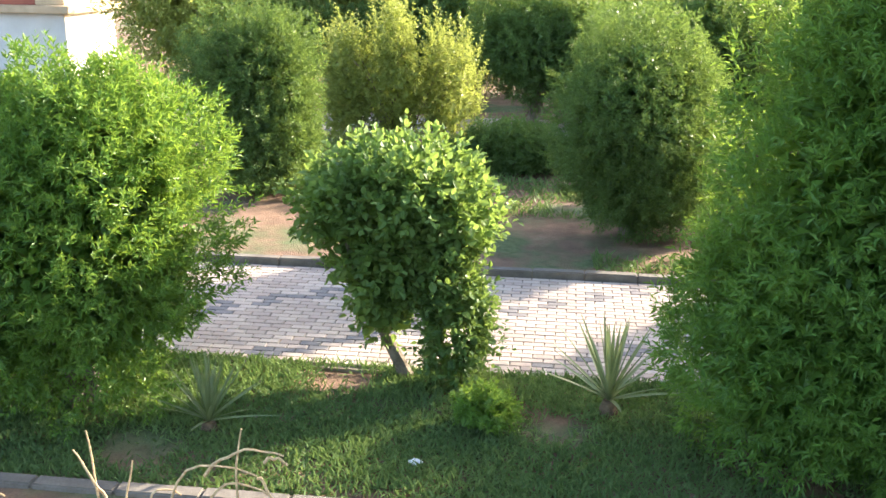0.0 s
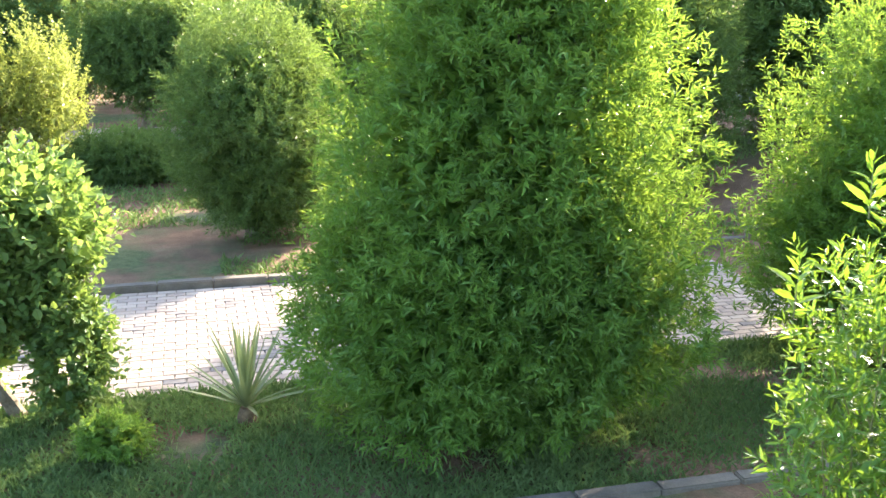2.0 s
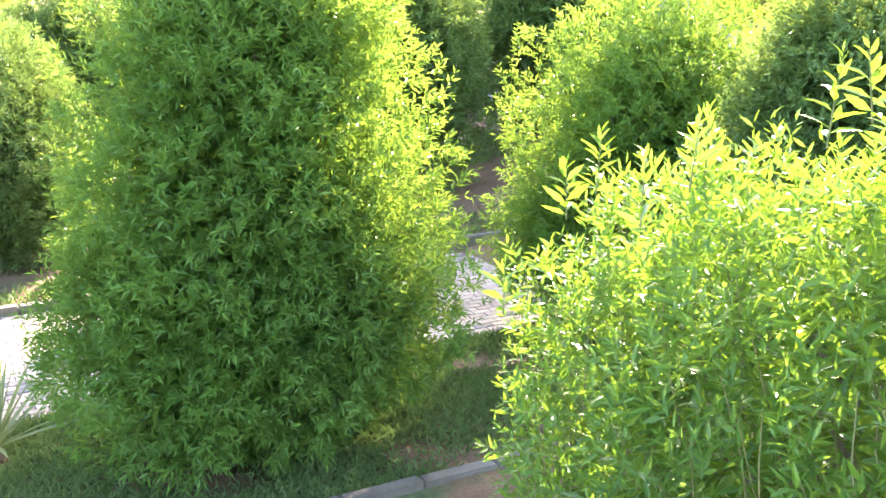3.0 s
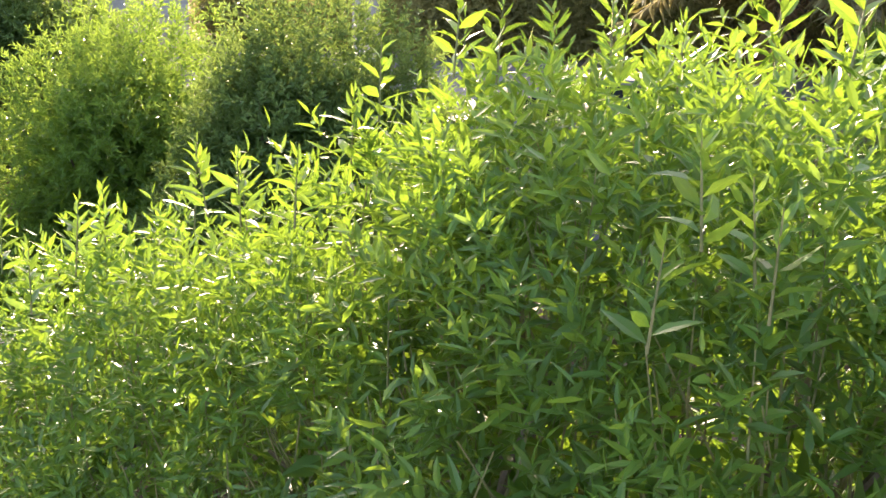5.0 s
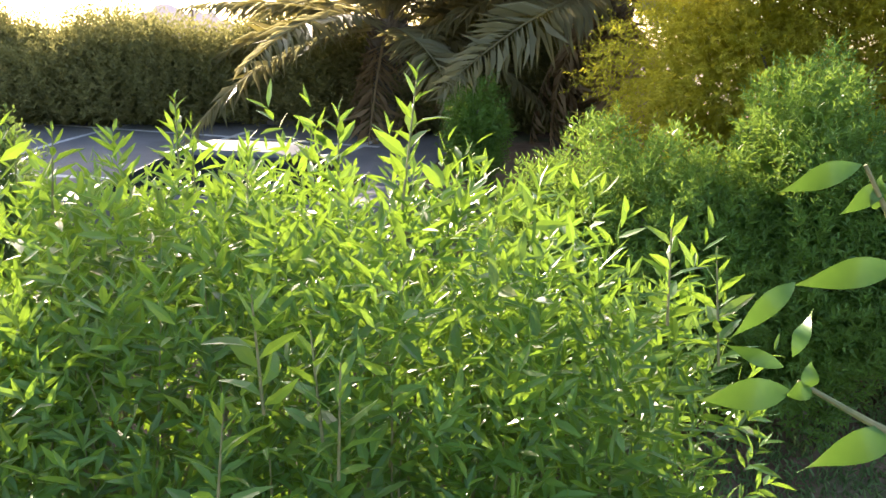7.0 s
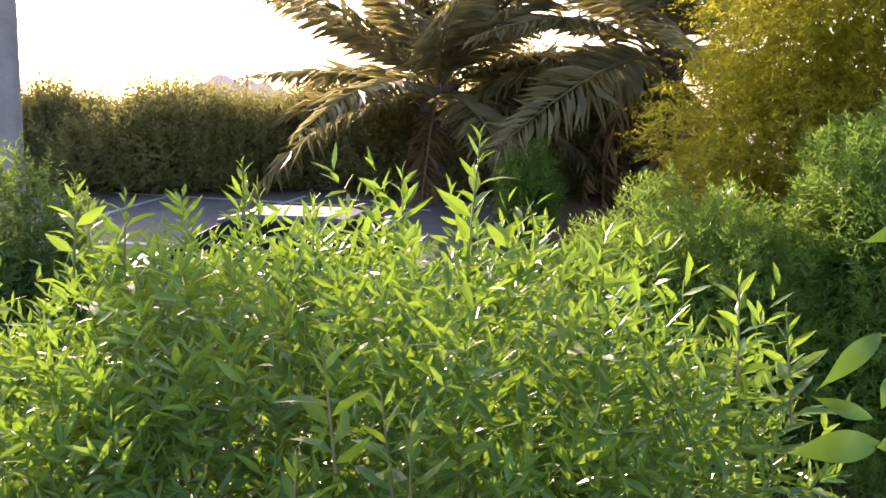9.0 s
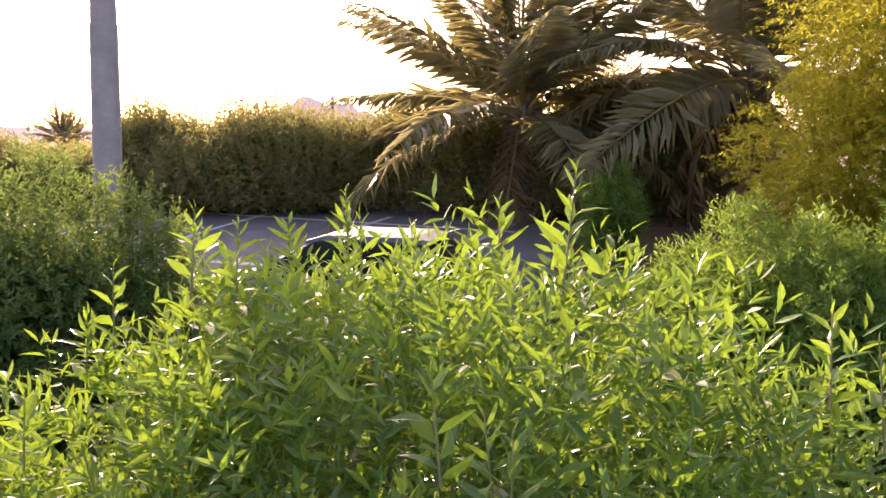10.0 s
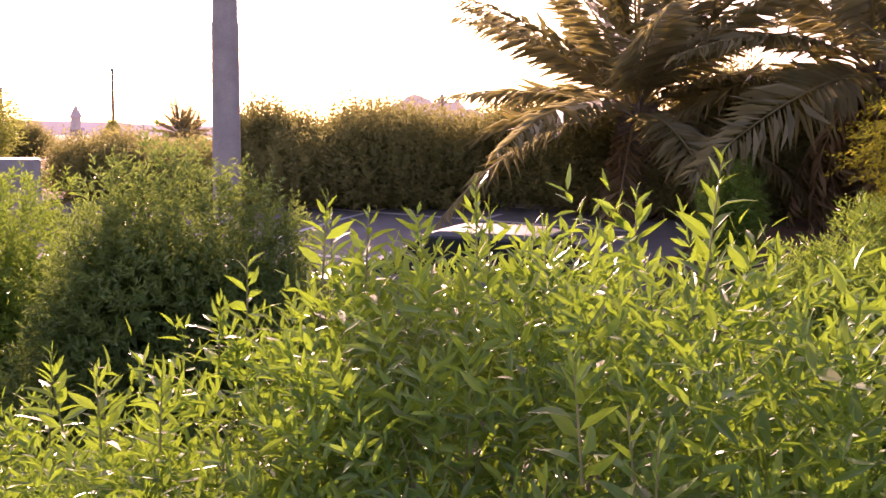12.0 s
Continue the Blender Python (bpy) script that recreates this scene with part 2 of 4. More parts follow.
def crown(lobes, sprigs, per, leaf, rng, seed=0, spread=0.14, rise=0.5, rich=False, inner=0.16, skin=0.35, open_=0.9):
    """Leaves in sprigs over lobes (cx, cy, cz, rx, ry, rz). Returns verts and faces of one mesh."""
    lobes = np.array(lobes, float)
    area = lobes[:, 3] * lobes[:, 5] + lobes[:, 4] * lobes[:, 5] + lobes[:, 3] * lobes[:, 4]
    pick = rng.choice(len(lobes), sprigs * 2, p=area / area.sum())
    d = unit(rng.normal(size=(sprigs * 2, 3)))
    depth = 1 - skin * rng.random((sprigs * 2, 1)) ** 1.6
    p = lobes[pick, :3] + d * lobes[pick, 3:] * depth * lumpy(d, seed)[:, None]
    keep = p[:, 2] > 0.06
    for i, l in enumerate(lobes):
        inside = (((p - l[:3]) / l[3:]) ** 2).sum(1) < 0.5
        keep &= ~inside | (pick == i)
    p, out = p[keep][:sprigs], unit(d[keep] / lobes[pick[keep], 3:])[:sprigs]
    n = len(p)
    axis = unit(out * 0.8 + np.array([0, 0, rise]) + rng.normal(0, 0.35, (n, 3)))
    a = unit(np.cross(axis, [0.31, 0.22, 0.92]))
    c = np.cross(axis, a)
    k = np.arange(per)
    turn = k[None] * 2.4 + rng.random((n, 1)) * 6.3
    along = (k[None] / per + rng.uniform(-0.1, 0.1, (n, per))) * spread * rng.uniform(0.6, 1.5, (n, 1))
    radial = a[:, None] * np.cos(turn)[..., None] + c[:, None] * np.sin(turn)[..., None]
    pos = (p[:, None] + axis[:, None] * along[..., None]).reshape(-1, 3)
    lean = open_ * (1.15 - 0.7 * k / per)[None, :, None] * rng.uniform(0.7, 1.3, (n, per, 1))
    way = unit(axis[:, None] * 0.75 + radial * lean).reshape(-1, 3)
    m = len(pos)
    size = rng.uniform(0.65, 1.25, m) * np.tile(1.0 - 0.35 * k / per, n)
    v, f = leaves(pos, way, leaf[0] * size, leaf[1] * size * rng.uniform(0.8, 1.2, m), rng, rich)
    if inner:
        q = int(m * inner)
        pick = rng.choice(len(lobes), q, p=area / area.sum())
        d = unit(rng.normal(size=(q, 3)))
        p = lobes[pick, :3] + d * lobes[pick, 3:] * rng.uniform(0.25, 0.72, (q, 1))
        p[:, 2] = np.maximum(p[:, 2], 0.15)
        v2, f2 = leaves(p, unit(d + rng.normal(0, 0.7, (q, 3))), np.full(q, leaf[0] * 2.0), np.full(q, leaf[1] * 3.2), rng)
        f = np.concatenate([f, f2 + len(v)], 0)
        v = np.concatenate([v, v2], 0)
    return v, f


def limbs(lobes, rng, count, radius, low=0.0):
    """Stems that rise from the base and spread into the lobes."""
    paths = []
    for i in range(count):
        l = lobes[i % len(lobes)]
        w = rng.random() * 6.28
        end = Vector((l[0] + math.cos(w) * l[3] * 0.55, l[1] + math.sin(w) * l[4] * 0.55, l[2] + l[5] * rng.uniform(0.1, 0.6)))
        start = Vector((rng.normal(0, 0.08), rng.normal(0, 0.08), -0.05 + low))
        bow = Vector((rng.normal(0, 0.08), rng.normal(0, 0.08), end.z * 0.15))
        paths.append([(start.lerp(end, s) + bow * math.sin(s * 3.14), radius * (1 - 0.75 * s)) for s in (0, 0.2, 0.4, 0.6, 0.8, 1.0)])
    return tubes(paths, 6)


def bush(name, label, place, lobes, sprigs, material, leaf=(0.10, 0.024), per=9, seed=1, category="shrub", group="", stems=7, stem=0.035, **kw):
    rng = np.random.default_rng(seed)
    ob = thing(name, place, label, category, group)
    v, f = limbs(lobes, rng, stems, stem)
    mesh_part("stem", v, f, M_BARK, ob, "brown woody stems")
    v, f = crown(lobes, sprigs, per, leaf, rng, seed, **kw)
    mesh_part("foliage", v, f, material, ob)
    return ob


# ---- ground, road, kerbs ----
def ground():
    xs = np.concatenate([np.linspace(-900, -40, 12), np.linspace(-30, 45, 121), np.linspace(60, 1500, 16)])
    ys = np.concatenate([np.linspace(-900, -40, 12), np.linspace(-30, 50, 121), np.linspace(60, 1500, 16)])
    zs = [[ground_z(x) - (0.05 if x < 12 and 7.9 < y < 10.95 else 0.0) + 0.03 * math.sin(x * 1.9 + y) * math.sin(y * 2.3) * (-30 < x < 12) * (y < 7.6 or y > 11.4) for x in xs] for y in ys]
    v = [(x, y, zs[j][i]) for j, y in enumerate(ys) for i, x in enumerate(xs)]
    w = len(xs)
    f = [(j * w + i, j * w + i + 1, (j + 1) * w + i + 1, (j + 1) * w + i) for j in range(len(ys) - 1) for i in range(w - 1)]
    ob = mesh_part("ground", v, f, M_GROUND)
    for p in ob.data.polygons:
        p.use_smooth = True
    tagged(ob, "dry brown earth with patches of thin green grass", "ground", "", "structure")


ground()

# ---- large shrubs of the garden ----
bush("shrub", "tall dense green shrub with sunlit yellow-green top beside the paved path", (-3.75, 6.95, 0),
     [(0, 0, 1.4, 1.15, 1.05, 1.38), (0.25, 0.1, 2.0, 0.78, 0.8, 0.72), (-0.9, -0.1, 1.32, 1.0, 0.9, 1.22)], 6200, M_BUSH, seed=2, leaf=(0.080, 0.024), per=11, skin=0.45, group="garden shrubs")
bush("shrub", "very large dense green shrub with narrow leaves beside the path", (2.35, 6.95, 0),
     [(0, 0, 1.9, 1.25, 1.15, 1.95), (-0.45, -0.1, 1.0, 1.05, 1.0, 1.0), (0.35, -0.2, 1.1, 1.05, 1.0, 1.1), (0.1, 0, 3.0, 0.85, 0.85, 0.8)], 8200, M_BUSH, seed=3, leaf=(0.092, 0.025), per=10, skin=0.45, group="garden shrubs")
bush("shrub", "rounded grey-green shrub on brown soil behind the kerb", (0.95, 12.9, 0),
     [(0, 0, 1.6, 1.15, 1.1, 1.35), (0.1, 0, 0.8, 0.8, 0.8, 0.8)], 5200, M_BUSH_DARK, seed=4, leaf=(0.088, 0.022), group="garden shrubs")
bush("shrub", "rounded dark green shrub in shade behind the path", (-4.75, 14.8, 0),
     [(0, 0, 1.6, 1.08, 1.0, 1.3), (0.2, -0.4, 0.8, 0.9, 0.8, 0.8)], 4600, M_BUSH_DARK, seed=5, leaf=(0.09, 0.024), group="garden shrubs")
bush("shrub", "big green shrub backlit by low sun near the path", (6.5, 7.4, 0.1),
     [(0, 0, 1.7, 1.35, 1.2, 1.75), (-0.5, 0.2, 0.9, 1.0, 0.9, 0.95)], 5600, M_BUSH, seed=6, leaf=(0.09, 0.025), skin=0.45, group="garden shrubs")
bush("shrub", "big dark shrub with glinting leaves in front of the lamp pole", (6.25, 4.75, 0),
     [(0, 0, 2.2, 0.95, 0.95, 1.4), (-0.4, 0.35, 1.3, 0.95, 0.95, 1.3), (0.38, -0.38, 1.95, 0.68, 0.68, 1.42), (-0.3, 0.3, 2.35, 0.55, 0.55, 1.15), (0.1, -0.1, 1.0, 1.0, 1.0, 1.0)], 8200, M_BUSH_DARK, seed=7, leaf=(0.075, 0.027), skin=0.4, inner=0.4, group="garden shrubs")
bush("shrub", "dense green shrub standing behind the far kerb", (6.8, 13.4, 0.2),
     [(0, 0, 1.9, 1.1, 1.1, 1.8)], 2600, M_BUSH_DARK, seed=8, group="garden shrubs", leaf=(0.12, 0.03))
bush("shrub", "dark rounded tree-like shrub on a short trunk by the farther path", (-0.75, 21.9, 0),
     [(0, 0, 1.75, 1.5, 1.2, 1.2), (0.9, 0, 1.6, 1.0, 1.0, 1.1)], 3200, M_BUSH_DARK, seed=9, group="garden shrubs", leaf=(0.13, 0.035), stems=5, stem=0.06)
bush("shrub", "green shrub in shade at the back of the garden", (2.6, 19.5, 0),
     [(0, 0, 1.7, 1.6, 1.2, 1.5)], 2600, M_BUSH_DARK, seed=10, group="garden shrubs", leaf=(0.13, 0.035))
bush("shrub", "low dark shrub in the shade behind the grass", (-0.9, 16.9, 0),
     [(0, 0, 0.35, 1.1, 0.6, 0.45)], 900, M_BUSH_DARK, seed=11, leaf=(0.11, 0.03), stems=4)
_r = random.Random(77)
SHOOTS = [(0.75 * _r.uniform(-1, 1), 0.5 * _r.uniform(-1, 1), 0, 0, 0, 0) for _ in range(34)]
SHOOTS = [(1.85 * x, y, 1.3 + 0.35 * _r.random() - 0.5 * abs(x), 0.16, 0.16, 1.25 + 0.25 * _r.random() - 0.45 * abs(x)) for x, y, *_ in SHOOTS]
bush("upright_shrub", "loose yellow-green shrub with upright leafy shoots", (-3.1, 17.9, 0),
     SHOOTS + [(0, 0, 1.0, 1.05, 0.85, 0.85)], 3200, M_YELLOW, seed=12, leaf=(0.085, 0.042), per=10, spread=0.3, rise=1.2, inner=0.03, open_=0.9, skin=0.8, stems=23, stem=0.015)


def young_tree():
    """A small broad-leaved tree that widens upwards on a leaning trunk, with a leafy sucker at its foot."""
    rng = np.random.default_rng(21)
    ob = thing("young_tree", (-1.25, 7.88, 0), "small broad-leaved tree on a leaning grey trunk at the path's edge", "tree")
    v, f = tubes([[((0, 0, -0.05), 0.075), ((-0.08, 0.02, 0.12), 0.06), ((-0.2, 0.02, 0.35), 0.05), ((-0.28, 0, 0.6), 0.042), ((-0.25, 0, 1.0), 0.03), ((-0.2, 0, 1.6), 0.012)],
                  [((-0.22, 0.02, 0.4), 0.04), ((-0.05, 0.05, 0.7), 0.03), ((0.15, 0.05, 1.1), 0.022), ((0.3, 0, 1.6), 0.01)],
                  [((-0.28, 0, 0.6), 0.03), ((-0.45, -0.1, 1.0), 0.022), ((-0.6, -0.1, 1.5), 0.01)]], 9)
    mesh_part("trunk", v, f, M_BARK, ob, "leaning grey trunk")
    v, f = crown([(-0.08, 0, 1.66, 0.62, 0.55, 0.36), (-0.58, 0, 1.5, 0.36, 0.35, 0.24), (0.34, 0, 1.45, 0.34, 0.33, 0.3), (-0.1, 0, 1.2, 0.52, 0.45, 0.40), (-0.18, 0, 0.9, 0.28, 0.28, 0.38), (-0.22, 0, 0.62, 0.13, 0.13, 0.26)],
                 1500, 7, (0.094, 0.062), rng, 3, 0.2, 0.55, True, 0.05, 0.6)
    mesh_part("crown", v, f, M_MULBERRY, ob)
    v, f = crown([(0.42, -0.12, 0.45, 0.27, 0.25, 0.5), (0.4, -0.1, 0.85, 0.26, 0.24, 0.32)], 380, 7, (0.085, 0.05), rng, 5, 0.2, 0.5, True, 0.05, 0.5)
    mesh_part("sucker_leaves", v, f, M_BUSH_DARK, ob, "darker leafy suckers at the foot")


young_tree()


def yucca(place, size, label, seed):
    rng = np.random.default_rng(seed)
    ob = thing("yucca", place, label, "yucca", "yuccas in the grass")
    bm = bmesh.new()
    for k in range(4):
        bmesh.ops.create_cone(bm, segments=10, radius1=0.10 - 0.012 * k, radius2=0.085 - 0.012 * k, depth=0.06, cap_ends=True, matrix=pose(0, 0, 0.0 + 0.035 * k, rng.normal(0, 6), rng.normal(0, 6), 36 * k))
    part("stump", bm, M_STUMP, ob, "short scaly brown stump")
    for k in range(34):
        up = 14 + 72 * (k / 33) ** 0.75
        L = size * rng.uniform(0.85, 1.1)
        n, w = 6, 0.017 * size / 0.6
        v, f = [], []
        for i in range(n + 1):
            s = i / n
            half = w * (1 - 0.35 * abs(s - 0.3)) * (1 - s ** 4) + 0.001
            x, z = L * s, -0.10 * L * s * s * math.cos(radians(up))
            v += [(x, -half, z + 0.35 * half), (x, 0, z), (x, half, z + 0.35 * half)]
            if i:
                a, c = 3 * (i - 1), 3 * i
                f += [(a, c, c + 1, a + 1), (a + 1, c + 1, c + 2, a + 2)]
        leaf = mesh_part("sword_leaf", v, f, M_AGAVE, ob)
        leaf.matrix_basis = pose(0, 0, 0.14, 0, -up, k * 137.5)
    return ob


yucca((0.45, 7.36, 0), 0.70, "spiky yucca with stiff narrow leaves in the grass", 31)
yucca((-2.6, 6.62, -0.05), 0.55, "pale spiky yucca low in the grass under a shrub", 32)

bush("small_shrub", "small bright green shrub in dry grass", (-0.5, 6.95, 0), [(0, 0, 0.17, 0.25, 0.22, 0.18)], 240, M_BUSH, seed=41, leaf=(0.05, 0.02), stems=4, stem=0.008, spread=0.06)


# ---- large near bush, shoots seen against the light ----
def near_bush():
    rng = np.random.default_rng(51)
    ob = thing("leafy_bush", (3.1, 0.8, 0), "big leafy bush with lance-shaped leaves glowing against the sun", "shrub")
    lobes = [(0.1, -0.35, 2.53, 1.05, 0.95, 1.04), (-0.32, -0.65, 2.5, 0.58, 0.55, 0.92), (-0.3, -0.05, 2.45, 0.55, 0.6, 0.88), (0.6, 0.1, 2.45, 0.75, 0.75, 1.02), (-0.08, -1.0, 2.4, 0.55, 0.36, 0.97),
             (0.2, 0.25, 2.5, 0.6, 0.52, 1.02), (0.05, 0.8, 1.9, 0.75, 0.75, 0.98), (0.08, 1.5, 1.75, 0.85, 0.85, 1.08), (0.16, 2.3, 1.5, 0.88, 0.85, 1.08), (0.05, -0.2, 1.25, 1.1, 1.1, 1.3), (-0.1, 0.5, 2.3, 0.52, 0.5, 1.05)]
    v, f = limbs(lobes, rng, 22, 0.03)
    mesh_part("stem", v, f, M_BARK, ob, "brown woody stems")
    v, f = crown(lobes, 8600, 11, (0.090, 0.021), rng, 4, 0.17, 0.8, True, 0.02, 0.42, 1.2)
    mesh_part("foliage", v, f, M_NEAR, ob)
    twigs = []
    for k in range(420):
        l = lobes[k % len(lobes)]
        d = Vector((rng.normal(-0.4, 1), rng.normal(), abs(rng.normal(0.4, 0.8)))).normalized()
        top = Vector((l[0] + d.x * l[3] * 0.97, l[1] + d.y * l[4] * 0.97, l[2] + d.z * l[5] * 0.97))
        foot = top - (d * 0.35 + Vector((rng.normal(0, 0.15), rng.normal(0, 0.15), 0.75))) * rng.uniform(0.45, 0.8)
        bow = Vector((rng.normal(0, 0.03), rng.normal(0, 0.03), 0))
        twigs.append([(foot, 0.005), (foot.lerp(top, 0.5) + bow, 0.0038), (top, 0.002)])
    v, f = tubes(twigs, 4)
    tagged(mesh_part("twig_mass", v, f, M_STEM, ob, "thin grey-green twigs"), kind="stuff")
    # leading shoots above the crown
    tips = [(-0.20, -0.69, 3.92, 0.30, 0.090), (-0.82, -0.58, 3.56, 0.21, 0.094), (0.11, 0.06, 3.83, 0.24, 0.074), (-0.28, 0.30, 3.80, 0.24, 0.082), (-0.14, 0.26, 3.75, 0.21, 0.074),
            (-0.41, 0.46, 3.65, 0.21, 0.082), (-0.02, -0.21, 3.74, 0.20, 0.074), (-0.27, 1.35, 3.27, 0.30, 0.094), (-0.24, 1.18, 3.23, 0.24, 0.090), (-0.48, 1.72, 3.05, 0.27, 0.094),
            (-0.59, 1.86, 2.88, 0.24, 0.090), (-0.30, 2.51, 2.87, 0.27, 0.107), (-0.43, 2.57, 2.74, 0.24, 0.107), (-0.15, 2.04, 3.01, 0.30, 0.107), (-0.84, 2.37, 2.41, 0.21, 0.107),
            (-0.58, 1.00, 3.33, 0.21, 0.090), (-0.57, 0.84, 3.32, 0.21, 0.090), (-0.59, 0.59, 3.36, 0.20, 0.090), (-0.27, 0.67, 3.49, 0.21, 0.082), (0.02, 0.49, 3.72, 0.21, 0.082),
            (0.16, 0.04, 3.76, 0.21, 0.082), (-0.33, -1.25, 3.65, 0.21, 0.074), (-0.34, -1.34, 3.58, 0.21, 0.074), (-0.89, -0.56, 3.37, 0.20, 0.098), (-0.73, -0.65, 3.48, 0.20, 0.090),
            (-0.77, -0.72, 3.44, 0.21, 0.090), (-0.03, -0.45, 3.82, 0.21, 0.082)]
    for k in range(26):
        l = lobes[k % 9]
        w, r = rng.random() * 6.28, rng.random() ** 0.5 * 0.8
        x, y = l[0] + l[3] * r * math.cos(w), l[1] + l[4] * r * math.sin(w)
        tips.append((x, y, l[2] + l[5] * math.sqrt(1 - r * r) + rng.uniform(-0.06, 0.03), rng.uniform(0.25, 0.35), 0.075))
    paths, P, W, S = [], [], [], []
    for x, y, z, long, size in tips:
        lean = Vector((rng.normal(0, 0.06), rng.normal(0, 0.06), 1)).normalized()
        top = Vector((x, y, z))
        paths.append([(top - lean * long * s, 0.0015 + 0.002 * s) for s in (0, 0.33, 0.66, 1.0)][::-1])
        n = int(long / 0.016)
        for i in range(n):
            s = i / n
            a = i * 2.4 + rng.random()
            rad = Vector((math.cos(a), math.sin(a), 0.0))
            P.append(top - lean * long * s)
            W.append((lean * (1.1 - 0.6 * s) + rad * (0.35 + 0.7 * min(1, s * 2.5))).normalized())
            S.append(size * (0.45 + 0.65 * min(1, s * 2.2)) * rng.uniform(0.8, 1.15))
    for p in paths:
        v, f = tubes([p], 5)
        mesh_part("shoot_stem", v, f, M_STEM, ob, "thin green shoot")
    S = np.array(S)
    v, f = leaves(np.array(P), np.array(W), S, S * rng.uniform(0.22, 0.34, len(S)), rng, True, 0.3)
    mesh_part("shoot_leaves", v, f, M_NEAR, ob, "young pale green leaves")


near_bush()


def close_shoot():
    """A tall thin shrub whose top leaves hang close before the eye."""
    ob = thing("tall_shoot", (1.95, -1.15, 0), "tall thin shoot with large glossy green leaves", "shrub")
    v, f = tubes([[((0, 0, -0.05), 0.02), ((0.02, 0.02, 1.5), 0.016), ((0, 0.05, 2.8), 0.012), ((-0.16, 0.38, 3.45), 0.007), ((-0.238, 0.459, 3.621), 0.004), ((-0.230, 0.511, 3.641), 0.0035), ((-0.222, 0.571, 3.669), 0.002)],
                  [((0, 0.05, 2.8), 0.01), ((-0.12, 0.34, 3.5), 0.007), ((-0.183, 0.464, 3.731), 0.005), ((-0.162, 0.493, 3.811), 0.003), ((-0.170, 0.524, 3.867), 0.002)]], 8)
    mesh_part("stem", v, f, M_STEM, ob)
    ends = [((-0.169, 0.527, 3.867), (-0.173, 0.601, 3.837), 0.045), ((-0.188, 0.489, 3.778), (-0.199, 0.586, 3.753), 0.055), ((-0.198, 0.579, 3.757), (-0.227, 0.636, 3.704), 0.040),
            ((-0.224, 0.578, 3.661), (-0.243, 0.666, 3.646), 0.060), ((-0.217, 0.584, 3.680), (-0.208, 0.642, 3.695), 0.030), ((-0.215, 0.577, 3.690), (-0.186, 0.559, 3.731), 0.030),
            ((-0.225, 0.559, 3.664), (-0.234, 0.584, 3.659), 0.035), ((-0.225, 0.561, 3.664), (-0.227, 0.561, 3.692), 0.030), ((-0.227, 0.481, 3.635), (-0.250, 0.568, 3.591), 0.060),
            ((-0.155, 0.500, 3.849), (-0.172, 0.543, 3.819), 0.035), ((-0.157, 0.508, 3.825), (-0.173, 0.509, 3.859), 0.030)]
    rng = np.random.default_rng(3)
    for a, c, w in ends:
        a, c = Vector(a), Vector(c)
        d = c - a
        L = d.length
        side = d.cross(Vector((-1, 0.1, 0.25))).normalized()
        nor = side.cross(d).normalized()
        n, vs, fs = 10, [], []
        for i in range(n + 1):
            s = i / n
            h = w * 0.24 * math.sin(math.pi * min(1, s ** 0.8)) ** 0.8 + 0.0008
            tw = side * math.cos(s * 2.6 - 0.9) + nor * math.sin(s * 2.6 - 0.9)
            m = a + d * s + nor * L * 0.09 * math.sin(s * 6.28)
            vs += [m + tw * h + nor * h * 0.2, m, m - tw * h + nor * h * 0.2]
            if i:
                p, q = 3 * (i - 1), 3 * i
                fs += [(p, q, q + 1, p + 1), (p + 1, q + 1, q + 2, p + 2)]
        lf = mesh_part("leaf", vs, fs, M_GLOSSY, ob)
        for p in lf.data.polygons:
            p.use_smooth = True


close_shoot()

# ---- shrubs and trees on the rising lawn ----
for place, lobes, n, sd, lab in (((9.5, -1.55), [(0, 0.1, 1.9, 0.95, 0.6, 1.15), (0.2, -0.8, 1.4, 1.0, 0.8, 1.1), (-0.2, 0.2, 0.9, 1.0, 0.8, 1.0)], 5600, 61, "large green shrub with glinting narrow leaves at the lawn's edge"),
                                 ((9.2, 0.1), [(0, 0, 1.4, 1.1, 0.85, 1.0), (-0.2, -0.6, 1.4, 0.9, 0.7, 0.98), (-0.1, 0.5, 1.2, 0.9, 0.65, 0.9), (0, 0, 0.8, 1.0, 0.9, 0.9), (0.1, -1.0, 1.3, 0.9, 0.6, 0.95)], 6200, 62, "wide green shrub with glinting leaves beside the lawn"),
                                 ((14.5, 2.4), [(0, 0, 0.6, 0.45, 0.42, 0.75)], 800, 63, "small rounded green shrub by the car park")):
    bush("shrub", lab, (*place, ground_z(place[0])), lobes, n, M_BUSH, seed=sd, group="garden shrubs", leaf=(0.085, 0.024), rise=0.9, skin=0.45)
bush("feathery_tree", "yellow-green feathery tree behind the shrubs", (12.2, -1.75, ground_z(12.2)),
     [(0, 0.95, 1.95, 1.2, 1.15, 1.2), (0, 0.35, 3.4, 1.4, 1.3, 1.3), (-0.1, -1.2, 2.2, 1.5, 1.4, 1.5), (0, -1.4, 3.7, 1.5, 1.4, 1.4)], 9000, M_ACACIA, seed=64, category="tree", leaf=(0.075, 0.026), per=14, spread=0.35, rise=-0.2, inner=0.06, stems=9, stem=0.04, skin=0.5)


